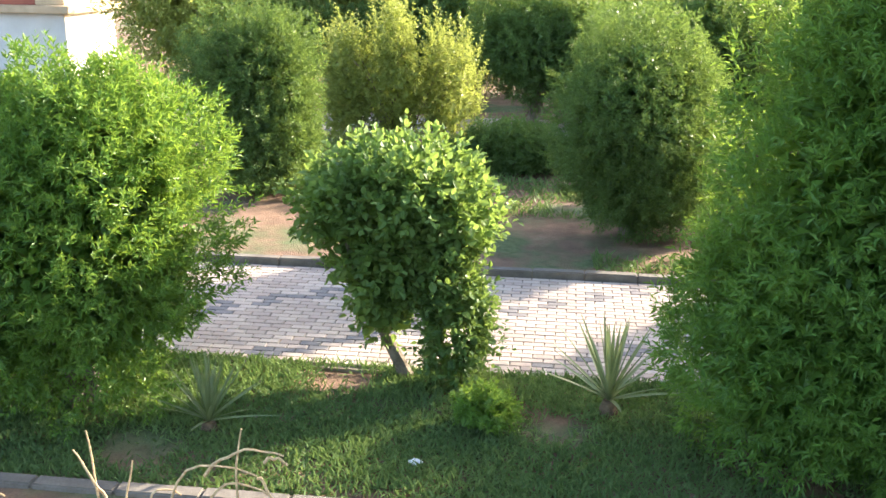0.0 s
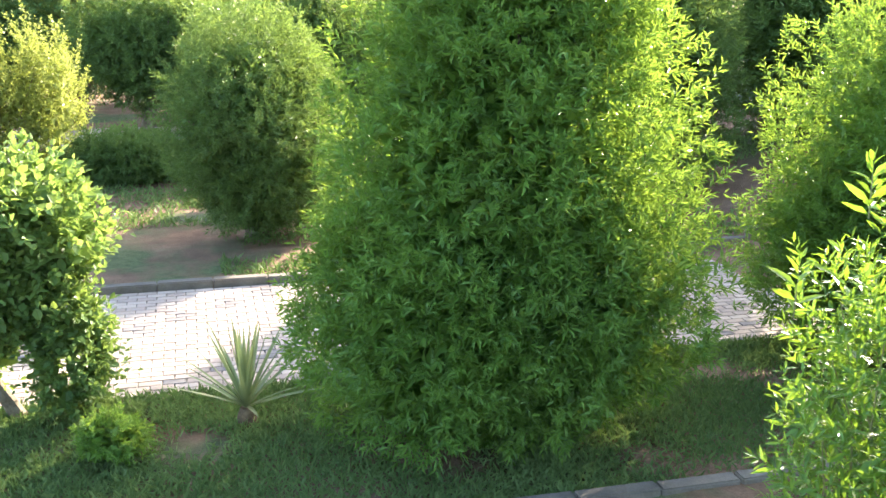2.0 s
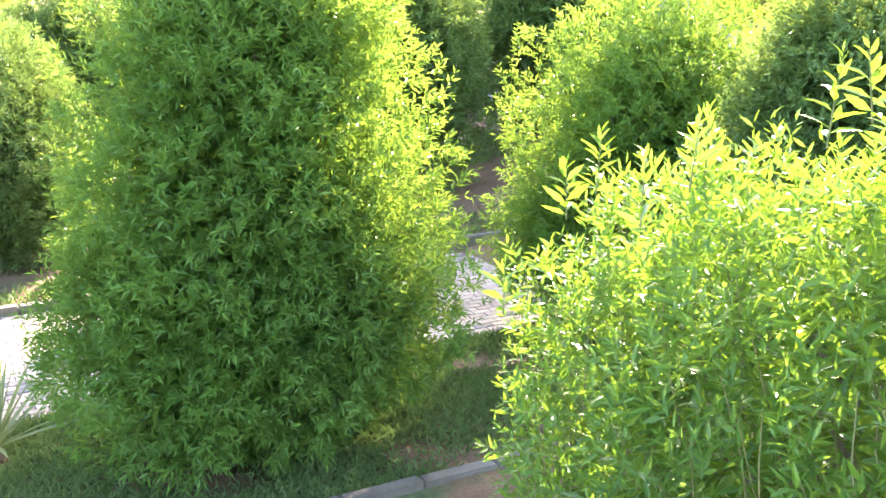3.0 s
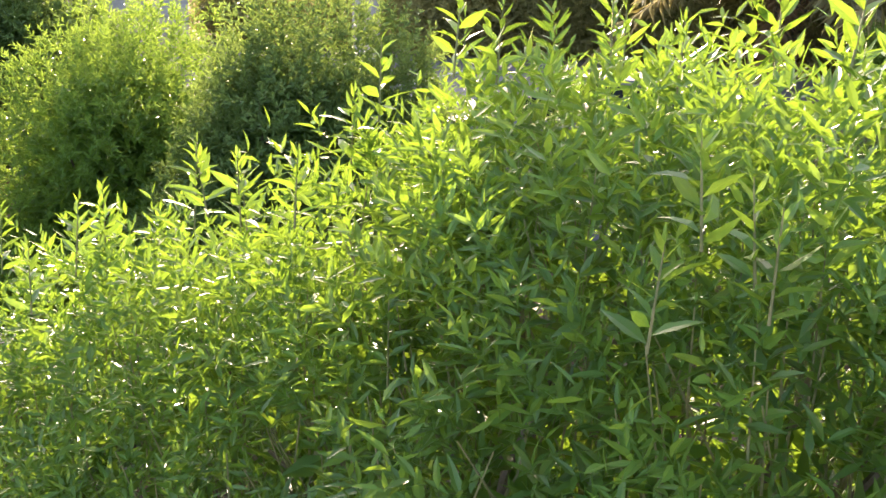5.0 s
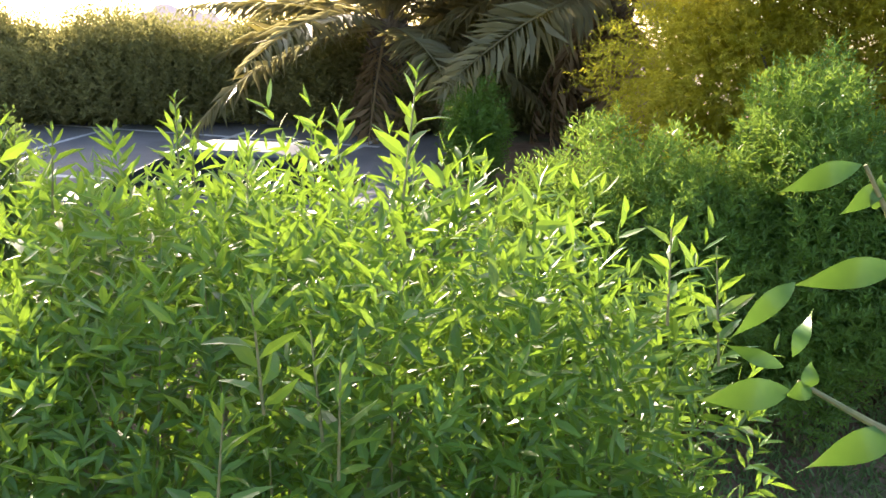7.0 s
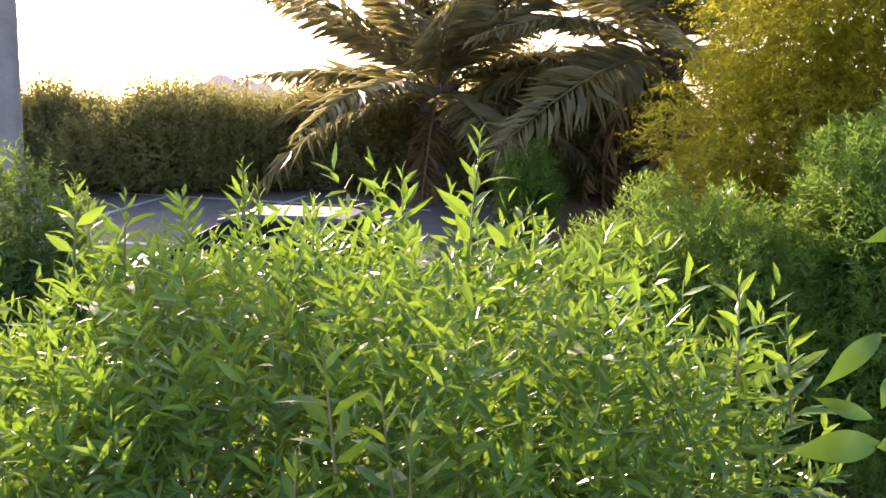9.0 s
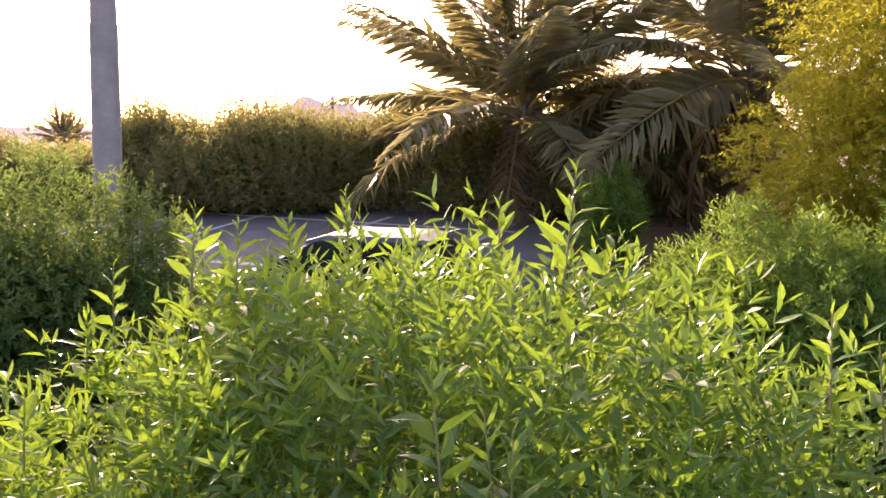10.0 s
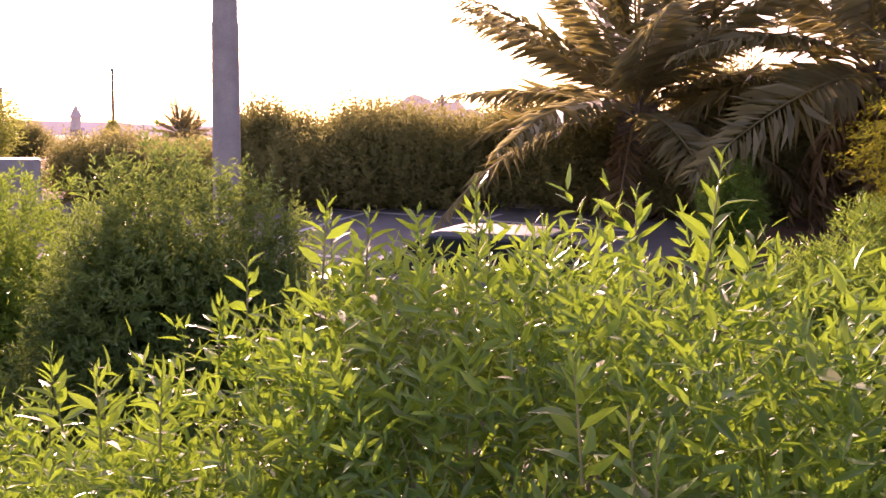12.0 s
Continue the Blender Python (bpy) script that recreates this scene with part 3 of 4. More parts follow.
def frond_mesh(name, L, arch, material, seed, pairs=60, hang=0.5):
    rng = np.random.default_rng(seed)
    mid = lambda s: np.array([L * (s - 0.12 * arch * s * s), 0, L * (0.0 - arch * 0.55 * s ** 2.2)])
    v, f = tubes([[(tuple(mid(s)), 0.03 * (1 - 0.85 * s)) for s in np.linspace(0, 1, 9)]], 5)
    P, W, S = [], [], []
    for i in range(pairs):
        s = 0.12 + 0.88 * i / pairs
        p = mid(s)
        t = mid(min(1, s + 0.03)) - mid(s - 0.03)
        t /= np.linalg.norm(t)
        for sg in (-1, 1):
            W.append(unit(t * 0.5 + np.array([0, sg * 0.9, 0.15 - hang * s]) + rng.normal(0, 0.10, 3)))
            P.append(p)
            S.append(L * 0.125 * (0.55 + 1.0 * math.sin(math.pi * min(1, s * 0.9 + 0.12))) * rng.uniform(0.85, 1.15))
    S = np.array(S)
    v2, f2 = leaves(np.array(P), np.array(W), S, np.full(len(S), 0.018), rng, False, 0.3)
    me = bpy.data.meshes.new(name)
    me.from_pydata([tuple(q) for q in v] + v2.tolist(), [], f + (f2 + len(v)).tolist())
    me.materials.append(material)
    return me


FRONDS = [frond_mesh("frond", 3.9, a, M_PALM, 70 + i) for i, a in enumerate((0.15, 0.4, 0.75))]
DRY = [frond_mesh("dry_frond", 3.0, a, M_DRYPALM, 80 + i, 34, 1.2) for i, a in enumerate((0.8, 1.3))]


def palm(place, height, label, seed, green=46, dry=12, scale=1.0, group="date palms"):
    rng = np.random.default_rng(seed)
    ob = thing("date_palm", place, label, "palm tree", group)
    bm = bmesh.new()
    rings = int(height / 0.09) + 1
    for k in range(rings):
        z = -0.1 + k * 0.09
        bmesh.ops.create_cone(bm, segments=12, radius1=0.23 + 0.02 * (k % 2), radius2=0.29 + 0.02 * rng.random(), depth=0.10, cap_ends=True, matrix=pose(0, 0, z, rng.normal(0, 4), rng.normal(0, 4), 15 * k))
    for k in range(60):
        a, z = rng.random() * 360, height - rng.random() * 1.3
        bmesh.ops.create_cone(bm, segments=5, radius1=0.06, radius2=0.02, depth=0.32, cap_ends=True, matrix=pose(0, 0, z, 0, 0, a) @ pose(0.27, 0, 0, 0, 35, 0))
    part("trunk", bm, M_BARK, ob, "rough trunk with old leaf bases")
    for k in range(green + dry):
        if k < green:
            q = k / green
            up = 88 - 98 * q + rng.normal(0, 7)
            data = FRONDS[int(min(2, q * 2.4 + rng.random() * 0.7))]
        else:
            up, data = -35 - rng.random() * 35, DRY[k % 2]
        o = new("frond", data)
        o.parent = ob
        sc = scale * rng.uniform(0.85, 1.1)
        o.matrix_basis = pose(0, 0, height + 0.05 - 0.3 * k / green, 0, 0, k * 137.5) @ pose(0.1, 0, 0, rng.normal(0, 14), -up, 0) @ Matrix.Diagonal((sc, sc, sc, 1))
    return ob


palm((17.45, 4.62, ground_z(17.45)), 2.1, "date palm with wide grey-green fronds and a dry skirt", 91, 38, 8)
palm((17.65, 0.83, ground_z(17.65)), 2.65, "tall date palm with old orange-brown fronds", 92, 34, 22)
for x, y, h, s in ((47.6, 42.2, 1.9, 0.6), (47.0, 33.5, 1.6, 0.45), (62.0, 54.0, 2.0, 0.5), (50.0, 35.0, 1.4, 0.4)):
    palm((x, y, 2.25), h, "distant small date palm in haze", int(x), 30, 4, s, "distant palms")

# tall clipped hedge behind the car park, row of shrubs at the garden's back
HEDGE = bush("hedge_shrub", "tall clipped hedge shrub with upright shoots in shade", (19.3, 2.2, ground_z(19.3)),
             [(0, 0, 0.6, 1.6, 1.45, 1.0), (0, 0, 1.3, 1.35, 1.15, 0.75)], 2500, M_HEDGE, seed=71, group="hedge shrubs", leaf=(0.14, 0.05), per=8, spread=0.5, rise=1.6, category="hedge")
HEDGE_TALL = bush("hedge_shrub", "tall clipped hedge shrub with upright shoots in shade", (19.15, 3.4, ground_z(19.15)),
                  [(0, 0, 0.6, 1.6, 1.45, 1.0), (0, 0, 1.1, 1.3, 1.1, 0.8), (0.5, 0.2, 1.6, 0.7, 0.7, 0.7), (-0.5, -0.2, 1.5, 0.6, 0.7, 0.6), (0, 0.5, 1.7, 0.5, 0.5, 0.65)], 2300, M_HEDGE, seed=74, group="hedge shrubs", leaf=(0.14, 0.05), per=8, spread=0.6, rise=2.0, category="hedge", skin=0.6)
rng = random.Random(5)
for k in range(12):
    s = k / 13
    x, y = 17.3 + 2.0 * s, 17.2 - 15.5 * s
    sc = rng.uniform(0.85, 1.1)
    copy_thing(HEDGE if k % 2 else HEDGE_TALL, pose(x + rng.uniform(-0.5, 0.5), y, ground_z(x) - 0.05, 0, 0, rng.uniform(0, 360)) @ Matrix.Diagonal((sc, sc, rng.uniform(0.70, 0.84) * (0.72 if k < 4 else 1.0), 1)))
for k in range(9):
    x, y = 9 + 2.6 * k, 40 - 0.6 * k
    copy_thing(HEDGE, pose(x, y, ground_z(x) - 0.1, 0, 0, rng.uniform(0, 360)) @ Matrix.Diagonal((1, 1, 0.7, 1)))
BACK = bush("background_tree", "olive-brown tree with thin foliage at the garden's back", (-9.5, 27.5, 0),
            [(0, 0, 2.3, 2.0, 1.5, 1.9), (1.0, 0, 3.2, 1.5, 1.2, 1.6)], 2300, M_YELLOW, seed=72, group="background trees", leaf=(0.16, 0.06), per=8, spread=0.5, category="tree", stems=9, stem=0.07)
for k, (x, y) in enumerate(((15.0, 20.5), (-9.1, 23.8), (-6.0, 28.5), (-2.5, 27.5), (1.0, 28.5), (4.5, 26.5), (8.0, 25.5), (11.5, 24.0), (14.5, 22.0))):
    copy_thing(BACK, pose(x, y, ground_z(x), 0, 0, 47 * k) @ Matrix.Diagonal((1, 1, rng.uniform(0.9, 1.25) * (0.62 if x > 4 else 1.0), 1)))
GREEN_BACK = bush("background_shrub", "dense dark green shrub at the garden's back", (-7.5, 24.5, 0),
                  [(0, 0, 1.6, 1.6, 1.3, 1.7)], 2300, M_BUSH_DARK, seed=73, group="background shrubs", leaf=(0.15, 0.05), per=8)
for k, (x, y) in enumerate(((-4.2, 25.5), (1.2, 25.2), (4.2, 22.5), (6.0, 18.0), (9.6, 14.0))):
    copy_thing(GREEN_BACK, pose(x, y, ground_z(x), 0, 0, 71 * k) @ Matrix.Diagonal((1, 1, rng.uniform(0.85, 1.15), 1)))


# ---- building, lamp pole, car park, distance ----
def building():
    ob = thing("building", (-13.9, 26.5, 0), "white rendered building with a tan ledge and red upper storey", "building")
    bm = bmesh.new()
    box(bm, (-9, 0, -0.1), (0, 3.1, 1.95), 0.02)
    part("wall", bm, M_WALL, ob)
    bm = bmesh.new()
    box(bm, (-9.2, -0.25, 1.953), (0.25, 3.35, 2.16), 0.02)
    part("ledge", bm, M_LEDGE, ob, "tan concrete ledge")
    bm = bmesh.new()
    box(bm, (-9, 0.15, 2.163), (-0.9, 3.0, 4.2), 0.02)
    part("upper_wall", bm, M_RED, ob, "red-brown painted upper wall")
    bm = bmesh.new()
    box(bm, (-0.897, 0.12, 2.163), (-0.05, 3.0, 4.2), 0.02)
    part("parapet", bm, M_LEDGE, ob)


building()


def lamp_pole():
    ob = thing("lamp_pole", (12.21, 9.23, ground_z(12.21)), "thick tapered grey concrete pole rising beside a shrub", "pole")
    bm = bmesh.new()
    bmesh.ops.create_cone(bm, segments=28, radius1=0.215, radius2=0.195, depth=3.9, cap_ends=True, matrix=pose(0, 0, 1.85))
    part("lower_shaft", bm, M_POLE, ob)
    bm = bmesh.new()
    bmesh.ops.create_cone(bm, segments=28, radius1=0.182, radius2=0.15, depth=4.4, cap_ends=True, matrix=pose(0, 0, 6.0))
    part("upper_shaft", bm, M_POLE, ob)
    bm = bmesh.new()
    bmesh.ops.create_cone(bm, segments=28, radius1=0.20, radius2=0.188, depth=0.06, cap_ends=True, matrix=pose(0, 0, 3.81))
    part("collar", bm, M_POLE, ob)


lamp_pole()


def car_park():
    xs, ys = np.linspace(9.8, 18.2, 18), np.linspace(3.2, 17.0, 15)
    v = [(x, y, ground_z(x) + 0.03) for y in ys for x in xs]
    w = len(xs)
    f = [(j * w + i, j * w + i + 1, (j + 1) * w + i + 1, (j + 1) * w + i) for j in range(len(ys) - 1) for i in range(w - 1)]
    tagged(mesh_part("road", v, f, M_ASPHALT), "grey asphalt car park", "road", "", "structure")

    def strip(ax, ay, bx, by, width):
        n = 12
        d = Vector((bx - ax, by - ay, 0)).normalized().cross(Vector((0, 0, 1))) * width / 2
        vs, fs = [], []
        for i in range(n + 1):
            x, y = ax + (bx - ax) * i / n, ay + (by - ay) * i / n
            for q in (-1, 1):
                px = x + q * d.x
                vs.append((px, y + q * d.y, ground_z(px) + 0.036))
            if i:
                fs.append((2 * i - 2, 2 * i, 2 * i + 1, 2 * i - 1))
        tagged(mesh_part("parking_line", vs, fs, M_LINE), "worn white parking line on asphalt", "road marking", "parking lines", "structure")

    for k in range(4):
        strip(13.6, 5.0 + 2.5 * k, 17.4, 4.6 + 2.5 * k, 0.12)
    strip(13.6, 4.6, 13.6, 13.6, 0.12)
    strip(16.4, 4.4, 17.2, 12.5, 0.12)
    for k in range(13):
        bm = bmesh.new()
        box(bm, (-0.08, -0.49, -0.1), (0.08, 0.49, 0.14), 0.015)
        o = part("kerb", bm, M_KERB)
        o.matrix_basis = pose(18.3, 4.7 + k, ground_z(18.3))
        tagged(o, "pale concrete kerb at the car park", "kerb", "car park kerbs", "structure")


car_park()


def car():
    ob = thing("car", (11.1, 4.8, ground_z(11.1)), "parked dark grey saloon car on the asphalt", "car", turn=100)
    def loft(name, sections, material, parent, label=""):
        v, f = [], []
        for x, half, lo, hi in sections:
            v += [(x, -half, lo), (x, half, lo), (x, half * 0.98, hi), (x, -half * 0.98, hi)]
        n = len(sections)
        for i in range(n - 1):
            for k in range(4):
                k2 = (k + 1) % 4
                f.append((4 * i + k, 4 * i + k2, 4 * i + 4 + k2, 4 * i + 4 + k))
        f += [(3, 2, 1, 0), (4 * n - 4, 4 * n - 3, 4 * n - 2, 4 * n - 1)]
        o = mesh_part(name, v, f, material, parent, label)
        m = o.modifiers.new("round", "BEVEL")
        m.width, m.segments = 0.05, 3
        return o
    loft("body", [(-2.2, 0.78, 0.35, 0.75), (-2.0, 0.85, 0.22, 0.92), (-1.0, 0.88, 0.2, 0.95), (0.8, 0.88, 0.2, 0.93), (1.9, 0.83, 0.22, 0.8), (2.2, 0.72, 0.32, 0.62)], M_PAINT, ob)
    loft("window", [(-1.75, 0.70, 0.9, 0.93), (-1.0, 0.66, 0.9, 1.36), (0.2, 0.66, 0.9, 1.38), (1.05, 0.72, 0.9, 0.95)], M_GLASS, ob, "dark glass")
    loft("roof", [(-1.1, 0.60, 1.35, 1.39), (-0.9, 0.63, 1.36, 1.43), (0.1, 0.63, 1.37, 1.44), (0.35, 0.6, 1.33, 1.37)], M_PAINT, ob)
    for x in (-1.35, 1.35):
        for y in (-0.8, 0.8):
            bm = bmesh.new()
            bmesh.ops.create_cone(bm, segments=24, radius1=0.32, radius2=0.32, depth=0.2, cap_ends=True, matrix=pose(x, y, 0.32, 90))
            w = part("wheel", bm, M_RUBBER, ob)
            bm = bmesh.new()
            bmesh.ops.create_cone(bm, segments=16, radius1=0.2, radius2=0.18, depth=0.03, cap_ends=True, matrix=pose(x, y + math.copysign(0.11, y), 0.32, 90))
            part("rim", bm, M_METAL, w)
    for y in (-0.6, 0.6):
        bm = bmesh.new()
        box(bm, (2.1, y - 0.15, 0.55), (2.18, y + 0.15, 0.66), 0.02)
        part("headlight", bm, M_METAL, ob)


car()


def distance():
    ob = thing("minaret", (221.9, 242.4, 0.9), "slender pale minaret far off in the haze", "tower")
    for name, r, z0, z1 in (("shaft", 2.0, 0, 4.5), ("gallery", 2.7, 4.5, 5.3), ("upper_shaft", 1.6, 5.3, 8.5)):
        bm = bmesh.new()
        bmesh.ops.create_cone(bm, segments=12, radius1=r, radius2=r * 0.94, depth=z1 - z0, cap_ends=True, matrix=pose(0, 0, (z0 + z1) / 2))
        part(name, bm, M_FARWALL, ob)
    bm = bmesh.new()
    bmesh.ops.create_cone(bm, segments=12, radius1=2.0, radius2=0.05, depth=4.0, cap_ends=True, matrix=pose(0, 0, 10.4))
    part("spire", bm, M_FARWALL, ob, "pointed dark spire")
    for place, h, r, lab in (((97.2, 98.7, 2.2), 10.5, 0.22, "tall thin mast rising behind trees"), ((52.4, 26.6, 2.2), 4.35, 0.10, "thin wooden utility post behind the hedge"), ((36.9, 44.9, 2.2), 4.2, 0.10, "thin dark post at the far lawn")):
        ob = thing("post", place, lab, "post", "thin posts")
        bm = bmesh.new()
        bmesh.ops.create_cone(bm, segments=8, radius1=r, radius2=r * 0.7, depth=h + 0.3, cap_ends=True, matrix=pose(0, 0, h / 2 - 0.15))
        part("shaft", bm, M_BARK, ob)
        bm = bmesh.new()
        bmesh.ops.create_cone(bm, segments=8, radius1=r * 1.3, radius2=r, depth=0.2, cap_ends=True, matrix=pose(0, 0, h * 0.98))
        part("cap", bm, M_METAL, ob)
    v, f = tubes([[(Vector((0.95 * math.sin(a), 0, 3.0 - 1.0 * math.cos(a))), 0.03) for a in np.linspace(0.1, 2.9, 14)]], 5)
    mesh_part("wire", v, f, M_BARK, ob, "loose loop of wire")
    bush("distant_tree", "dark narrow tree at the foot of the mast", (96.2, 97.9, 2.2), [(0, 0, 1.4, 1.0, 1.0, 1.5), (0.1, 0, 2.6, 0.7, 0.7, 1.0)], 420, M_YELLOW, seed=75, category="tree", leaf=(0.3, 0.12), per=8, spread=0.3, stems=4, stem=0.1)
    # hazy ridge and low hills
    for name, cx, cy, span, high, seed in (("mountain", 1790, 960, 560, 98, 1), ("mountain", 1300, 1500, 1500, 34, 2), ("mountain", 1900, 500, 900, 40, 3)):
        d = Vector((cx, cy, 0)).normalized()
        t = Vector((-d.y, d.x, 0))
        v, f, n = [], [], 60
        for i in range(n + 1):
            s = i / n * 2 - 1
            h = high * max(0.02, (1 - abs(s) ** 1.5)) * (0.85 + 0.25 * noise.noise(Vector((s * 4, seed, 0))) + 0.12 * noise.noise(Vector((s * 17, seed, 3))))
            c = Vector((cx, cy, 0)) + t * s * span / 2
            v += [c - d * 90 - Vector((0, 0, 5)), c + Vector((0, 0, h)), c + d * 120 - Vector((0, 0, 5))]
            if i:
                a, b2 = 3 * (i - 1), 3 * i
                f += [(a, b2, b2 + 1, a + 1), (a + 1, b2 + 1, b2 + 2, a + 2)]
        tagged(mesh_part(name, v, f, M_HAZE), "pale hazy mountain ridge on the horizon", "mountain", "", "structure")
    ob = thing("site_cabin", (13.2, 15.0, ground_z(13.2)), "pale grey panelled cabin behind the shrubs", "cabin", turn=-40)
    bm = bmesh.new()
    box(bm, (-2.6, 0, -0.3), (0.45, 2.0, 1.5), 0.02)
    part("body", bm, M_POLE, ob)
    for k in range(4):
        bm = bmesh.new()
        box(bm, (-2.55, -0.04, 0.12 + 0.35 * k), (0.25, -0.003, 0.42 + 0.35 * k), 0.01)
        part("panel", bm, M_POLE, ob)
    ob = thing("shed", (43.0, 42.2, 2.46), "low shed with a white roof edge far off", "shed", turn=-45)
    bm = bmesh.new()
    box(bm, (-0.75, 0, -0.1), (0.75, 3, 0.7), 0.02)
    part("wall", bm, M_FARWALL, ob)
    bm = bmesh.new()
    box(bm, (-0.9, -0.2, 0.703), (0.9, 3.2, 0.86), 0.02)
    part("roof", bm, M_LINE, ob, "white roof edge")


distance()


# ---- dry twigs before the kerb, litter ----
def dry_plant():
    ob = thing("dry_plant", (-2.0, 4.85, 0), "dead plant of bare arching straw-coloured twigs", "plant")
    arcs = [((-0.55, 0, 0.0), (-0.6, 0, 0.5), (-0.66, 0.02, 0.86)), ((-0.55, 0, 0.4), (-0.62, 0, 0.6), (-0.74, 0, 0.74)), ((-0.45, 0, 0.0), (-0.45, 0, 0.5), (-0.38, 0, 0.7)), ((-0.2, 0, 0.0), (-0.25, 0, 0.95), (0.36, 0, 0.66)),
            ((0.36, 0, 0.66), (0.45, 0, 0.6), (0.48, 0, 0.4)), ((0.05, 0, 0.65), (0.25, 0.02, 0.92), (0.52, 0, 0.8)), ((0.3, -0.03, 0.0), (0.2, 0, 0.75), (0.28, 0, 0.95)), ((-0.1, 0.05, 0.1), (0.1, 0, 0.85), (0.45, 0.03, 0.5)),
            ((-1.25, 0, 0.0), (-1.4, 0, 0.55), (-1.2, 0, 0.4)), ((-0.3, -0.05, 0.0), (-0.35, 0, 0.72), (-0.1, 0, 0.5)), ((0.4, 0.02, 0.75), (0.5, 0, 0.85), (0.54, 0, 0.74))]
    for a, b2, c in arcs:
        a, b2, c = Vector(a), Vector(b2), Vector(c)
        pts = [((1 - s) ** 2 * a + 2 * s * (1 - s) * b2 + s * s * c + Vector((0, 0.015 * math.sin(9 * s), 0.012 * math.sin(14 * s))), 0.0105 * (1 - 0.55 * s)) for s in np.linspace(0, 1, 10)]
        v, f = tubes([pts], 6)
        mesh_part("twig", v, f, M_TWIG, ob)


dry_plant()
bm = bmesh.new()
bmesh.ops.create_icosphere(bm, subdivisions=2, radius=0.035, matrix=Matrix.Diagonal((1.4, 0.8, 0.7, 1)))
for v in bm.verts:
    v.co *= 1 + 0.7 * noise.noise(v.co * 45)
o = part("litter", bm, M_LITTER)
o.matrix_basis = pose(-0.95, 6.3, 0.04)
tagged(o, "crumpled scrap of white litter in the grass", "litter")


# ---- grass ----
def grass(name, label, areas, count, high, seed, bare=0.35):
    r = np.random.default_rng(seed)
    P = []
    share = np.array([(b - a) * (d - c) for a, b, c, d in areas])
    for (a, b, c, d), n in zip(areas, (count * share / share.sum()).astype(int)):
        x, y = r.uniform(a, b, n), r.uniform(c, d, n)
        keep = np.sin(1.9 * x + 0.7 * y) * np.sin(2.7 * y - 0.8 * x + 1) + 0.6 * np.sin(5.1 * x + 1) * np.sin(4.3 * y) + r.normal(0, 0.35, n) > bare - 1
        x, y = x[keep], y[keep]
        z = np.array([ground_z(q) for q in x])
        P.append(np.stack([x, y, z], 1))
    P = np.concatenate(P)
    n = len(P)
    way = unit(np.array([0, 0, 1.0]) + r.normal(0, 0.55, (n, 3)))
    L = high * r.uniform(0.4, 1.3, n)
    v, f = leaves(P, way, L, np.full(n, 0.011) * r.uniform(0.7, 1.6, n) * (high / 0.08), r, False, 0.3)
    tagged(mesh_part(name, v, f, M_GRASS), label, "grass", "", "stuff")


grass("grass", "short uneven green grass between kerb and path", [(-6, 7, 5.75, 8.06)], 135000, 0.075, 101, 0.34)
grass("grass", "thin patchy grass behind the far kerb", [(-0.9, 9, 13.6, 20.0), (0.4, 9, 11.1, 11.9), (-6, -0.9, 14.5, 20)], 45000, 0.12, 102, 0.7)
grass("grass", "short lawn in shade and sun flecks", [(5.2, 14, -6, 3.5)], 90000, 0.10, 103, 0.1)


# ---- paving and kerbs, the smallest pieces last ----
def tagged_path(name, lo, hi, label):
    bm = bmesh.new()
    box(bm, lo, hi)
    return tagged(part(name, bm, M_JOINT), label, "path", "", "structure")


path = tagged_path("pavement", (-9, 8.02, -0.2), (9.6, 10.9, -0.022), "paved path of pale pinkish and grey concrete stones")


def stone_mesh(w, d, material):
    bm = bmesh.new()
    box(bm, (-w / 2, -d / 2, -0.03), (w / 2, d / 2, 0.03))
    top = [e for e in bm.edges if all(v.co.z > 0 for v in e.verts)]
    bmesh.ops.bevel(bm, geom=top, offset=0.005, segments=1, affect="EDGES")
    me = bpy.data.meshes.new("paving_stone")
    bm.to_mesh(me)
    bm.free()
    me.materials.append(material)
    return me


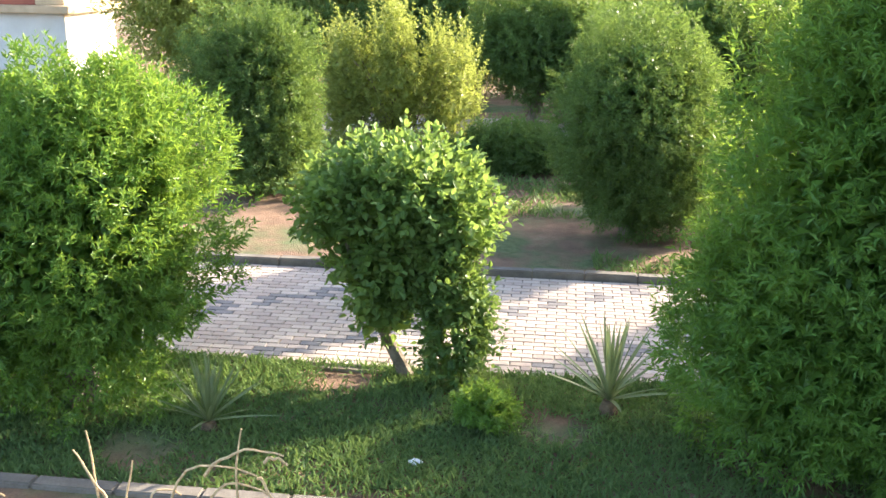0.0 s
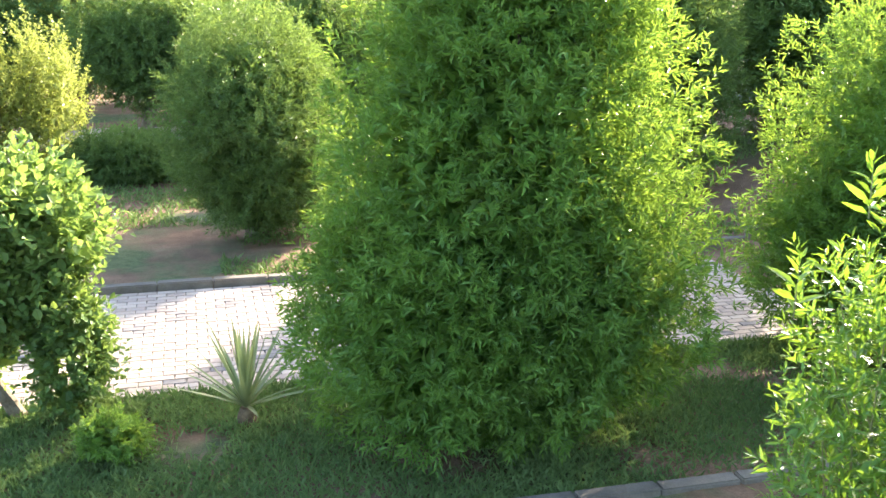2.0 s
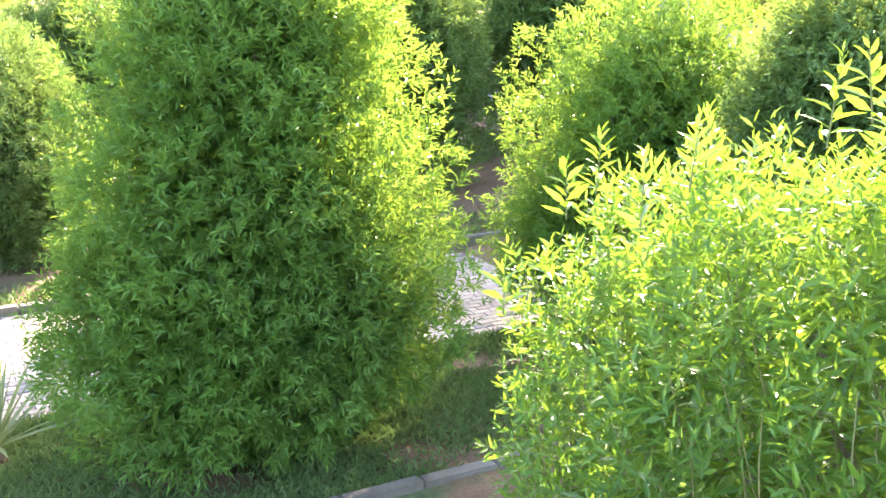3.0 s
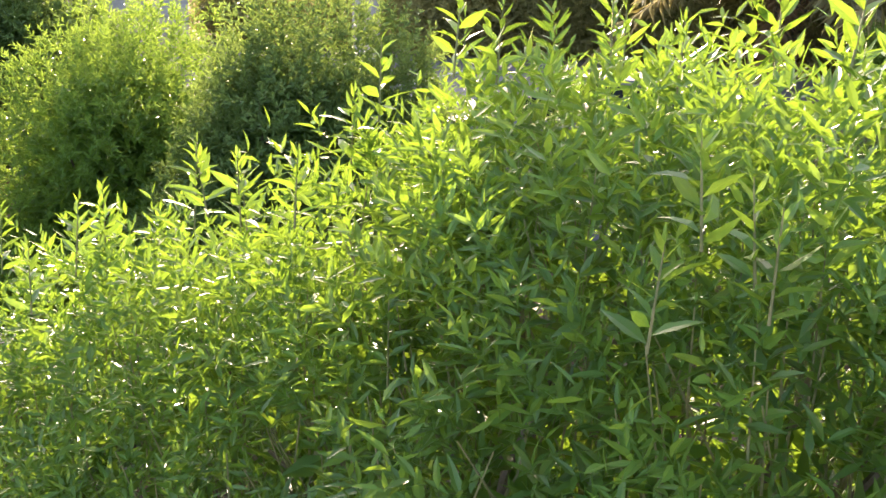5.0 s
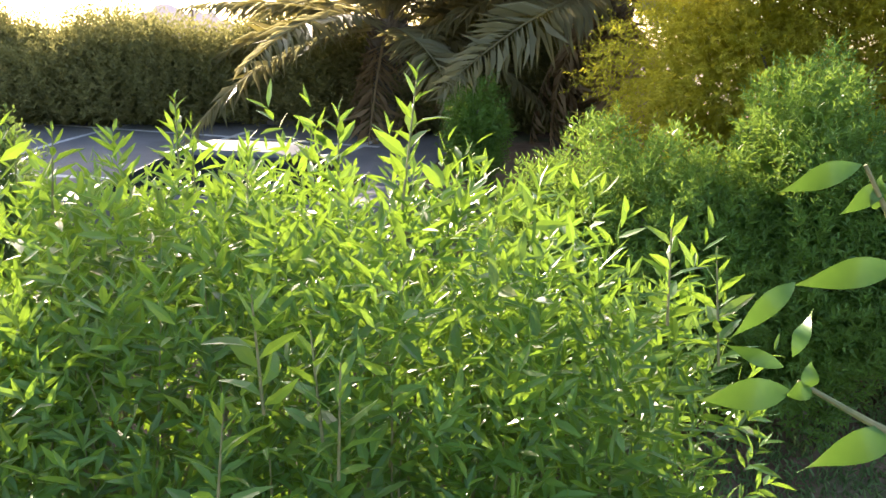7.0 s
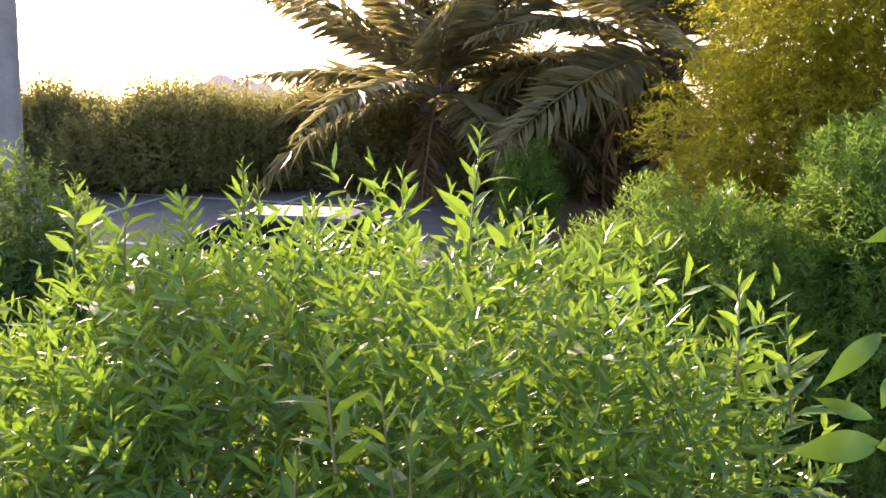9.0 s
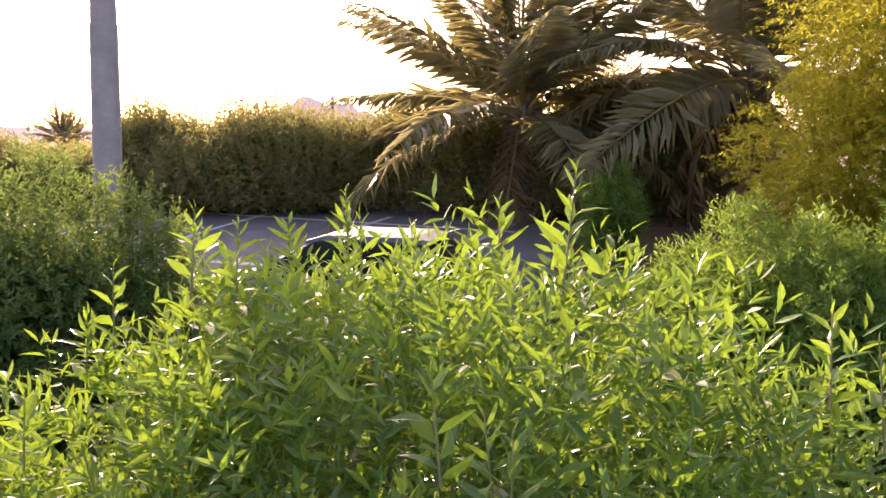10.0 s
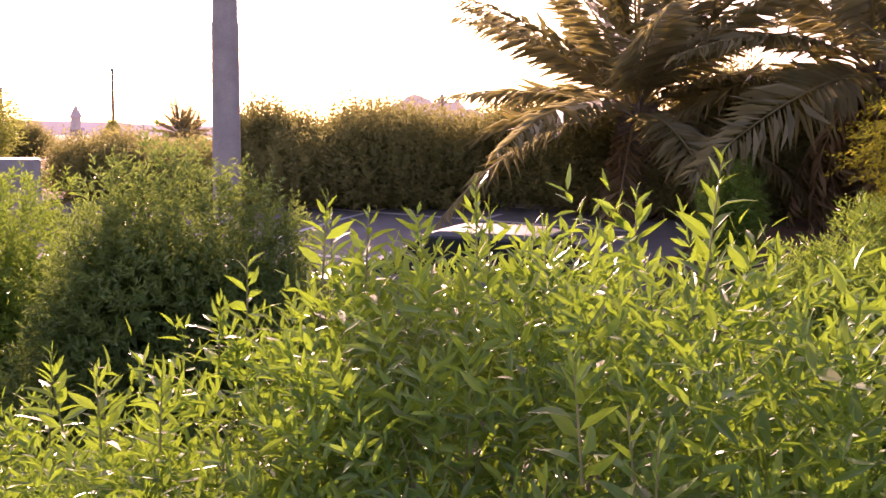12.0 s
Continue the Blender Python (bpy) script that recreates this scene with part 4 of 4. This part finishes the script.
def paving():
    r = random.Random(9)
    light, dark = stone_mesh(0.191, 0.090, M_PAVER), stone_mesh(0.191, 0.090, M_PAVER_DARK)
    rest = {M_PAVER: ([], []), M_PAVER_DARK: ([], [])}
    tv = [tuple(v.co) for v in light.vertices]
    tf = [tuple(p.vertices) for p in light.polygons]
    made = 0
    for row in range(28):
        y = 8.12 + 0.1 * row
        for col in range(92):
            x = -8.9 + 0.2 * col + 0.1 * (row % 2)
            # stepped dark bands that cross the path
            step = row // 3
            u = (x - 0.45 * step + 60) % 2.6
            dk = u < 0.21 or (row % 3 == 2 and u < 0.66)
            dk = dk and (x < -0.7 or u < 0.15) and r.random() < 0.95
            z, tilt = -0.028 + r.uniform(-0.002, 0.002), r.uniform(-0.5, 0.5)
            near = -3.0 < x < 1.9 and y < 9.35
            if near and made < 300:
                made += 1
                o = new("paving_stone", dark if dk else light)
                o.parent = path
                o.matrix_basis = pose(x, y, z, tilt, r.uniform(-0.4, 0.4), r.uniform(-0.5, 0.5))
            else:
                vs, fs = rest[M_PAVER_DARK if dk else M_PAVER]
                n = len(vs)
                vs += [(x + a, y + b2, z + c) for a, b2, c in tv]
                fs += [tuple(n + q for q in p) for p in tf]
    for m, (vs, fs) in rest.items():
        tagged(mesh_part("paving_stones", vs, fs, m, path), "", "", "", "stuff")


paving()
far_path = tagged_path("pavement", (-12, 20.4, -0.1), (5, 22.6, 0.03), "farther paved path lit by the sun")
far_path.data.materials.clear()
far_path.data.materials.append(M_PAVER)


def kerbs():
    bm = bmesh.new()
    box(bm, (-0.296, -0.065, -0.15), (0.296, 0.065, 0.11), 0.012)
    me = bpy.data.meshes.new("kerb")
    bm.to_mesh(me)
    bm.free()
    me.materials.append(M_KERB)
    r = random.Random(3)
    for y, n, x0 in ((10.975, 34, -10.2), (5.67, 30, -9.8)):
        for k in range(n):
            o = new("kerb", me)
            x = x0 + 0.6 * k
            o.matrix_basis = pose(x, y + r.uniform(-0.006, 0.006), ground_z(x) - (0.06 if y < 6 else 0.03) + r.uniform(-0.008, 0.004), r.uniform(-1, 1), 0, r.uniform(-0.5, 0.5))
            tagged(o, "weathered grey concrete kerb stone", "kerb", "kerb stones", "structure")


kerbs()
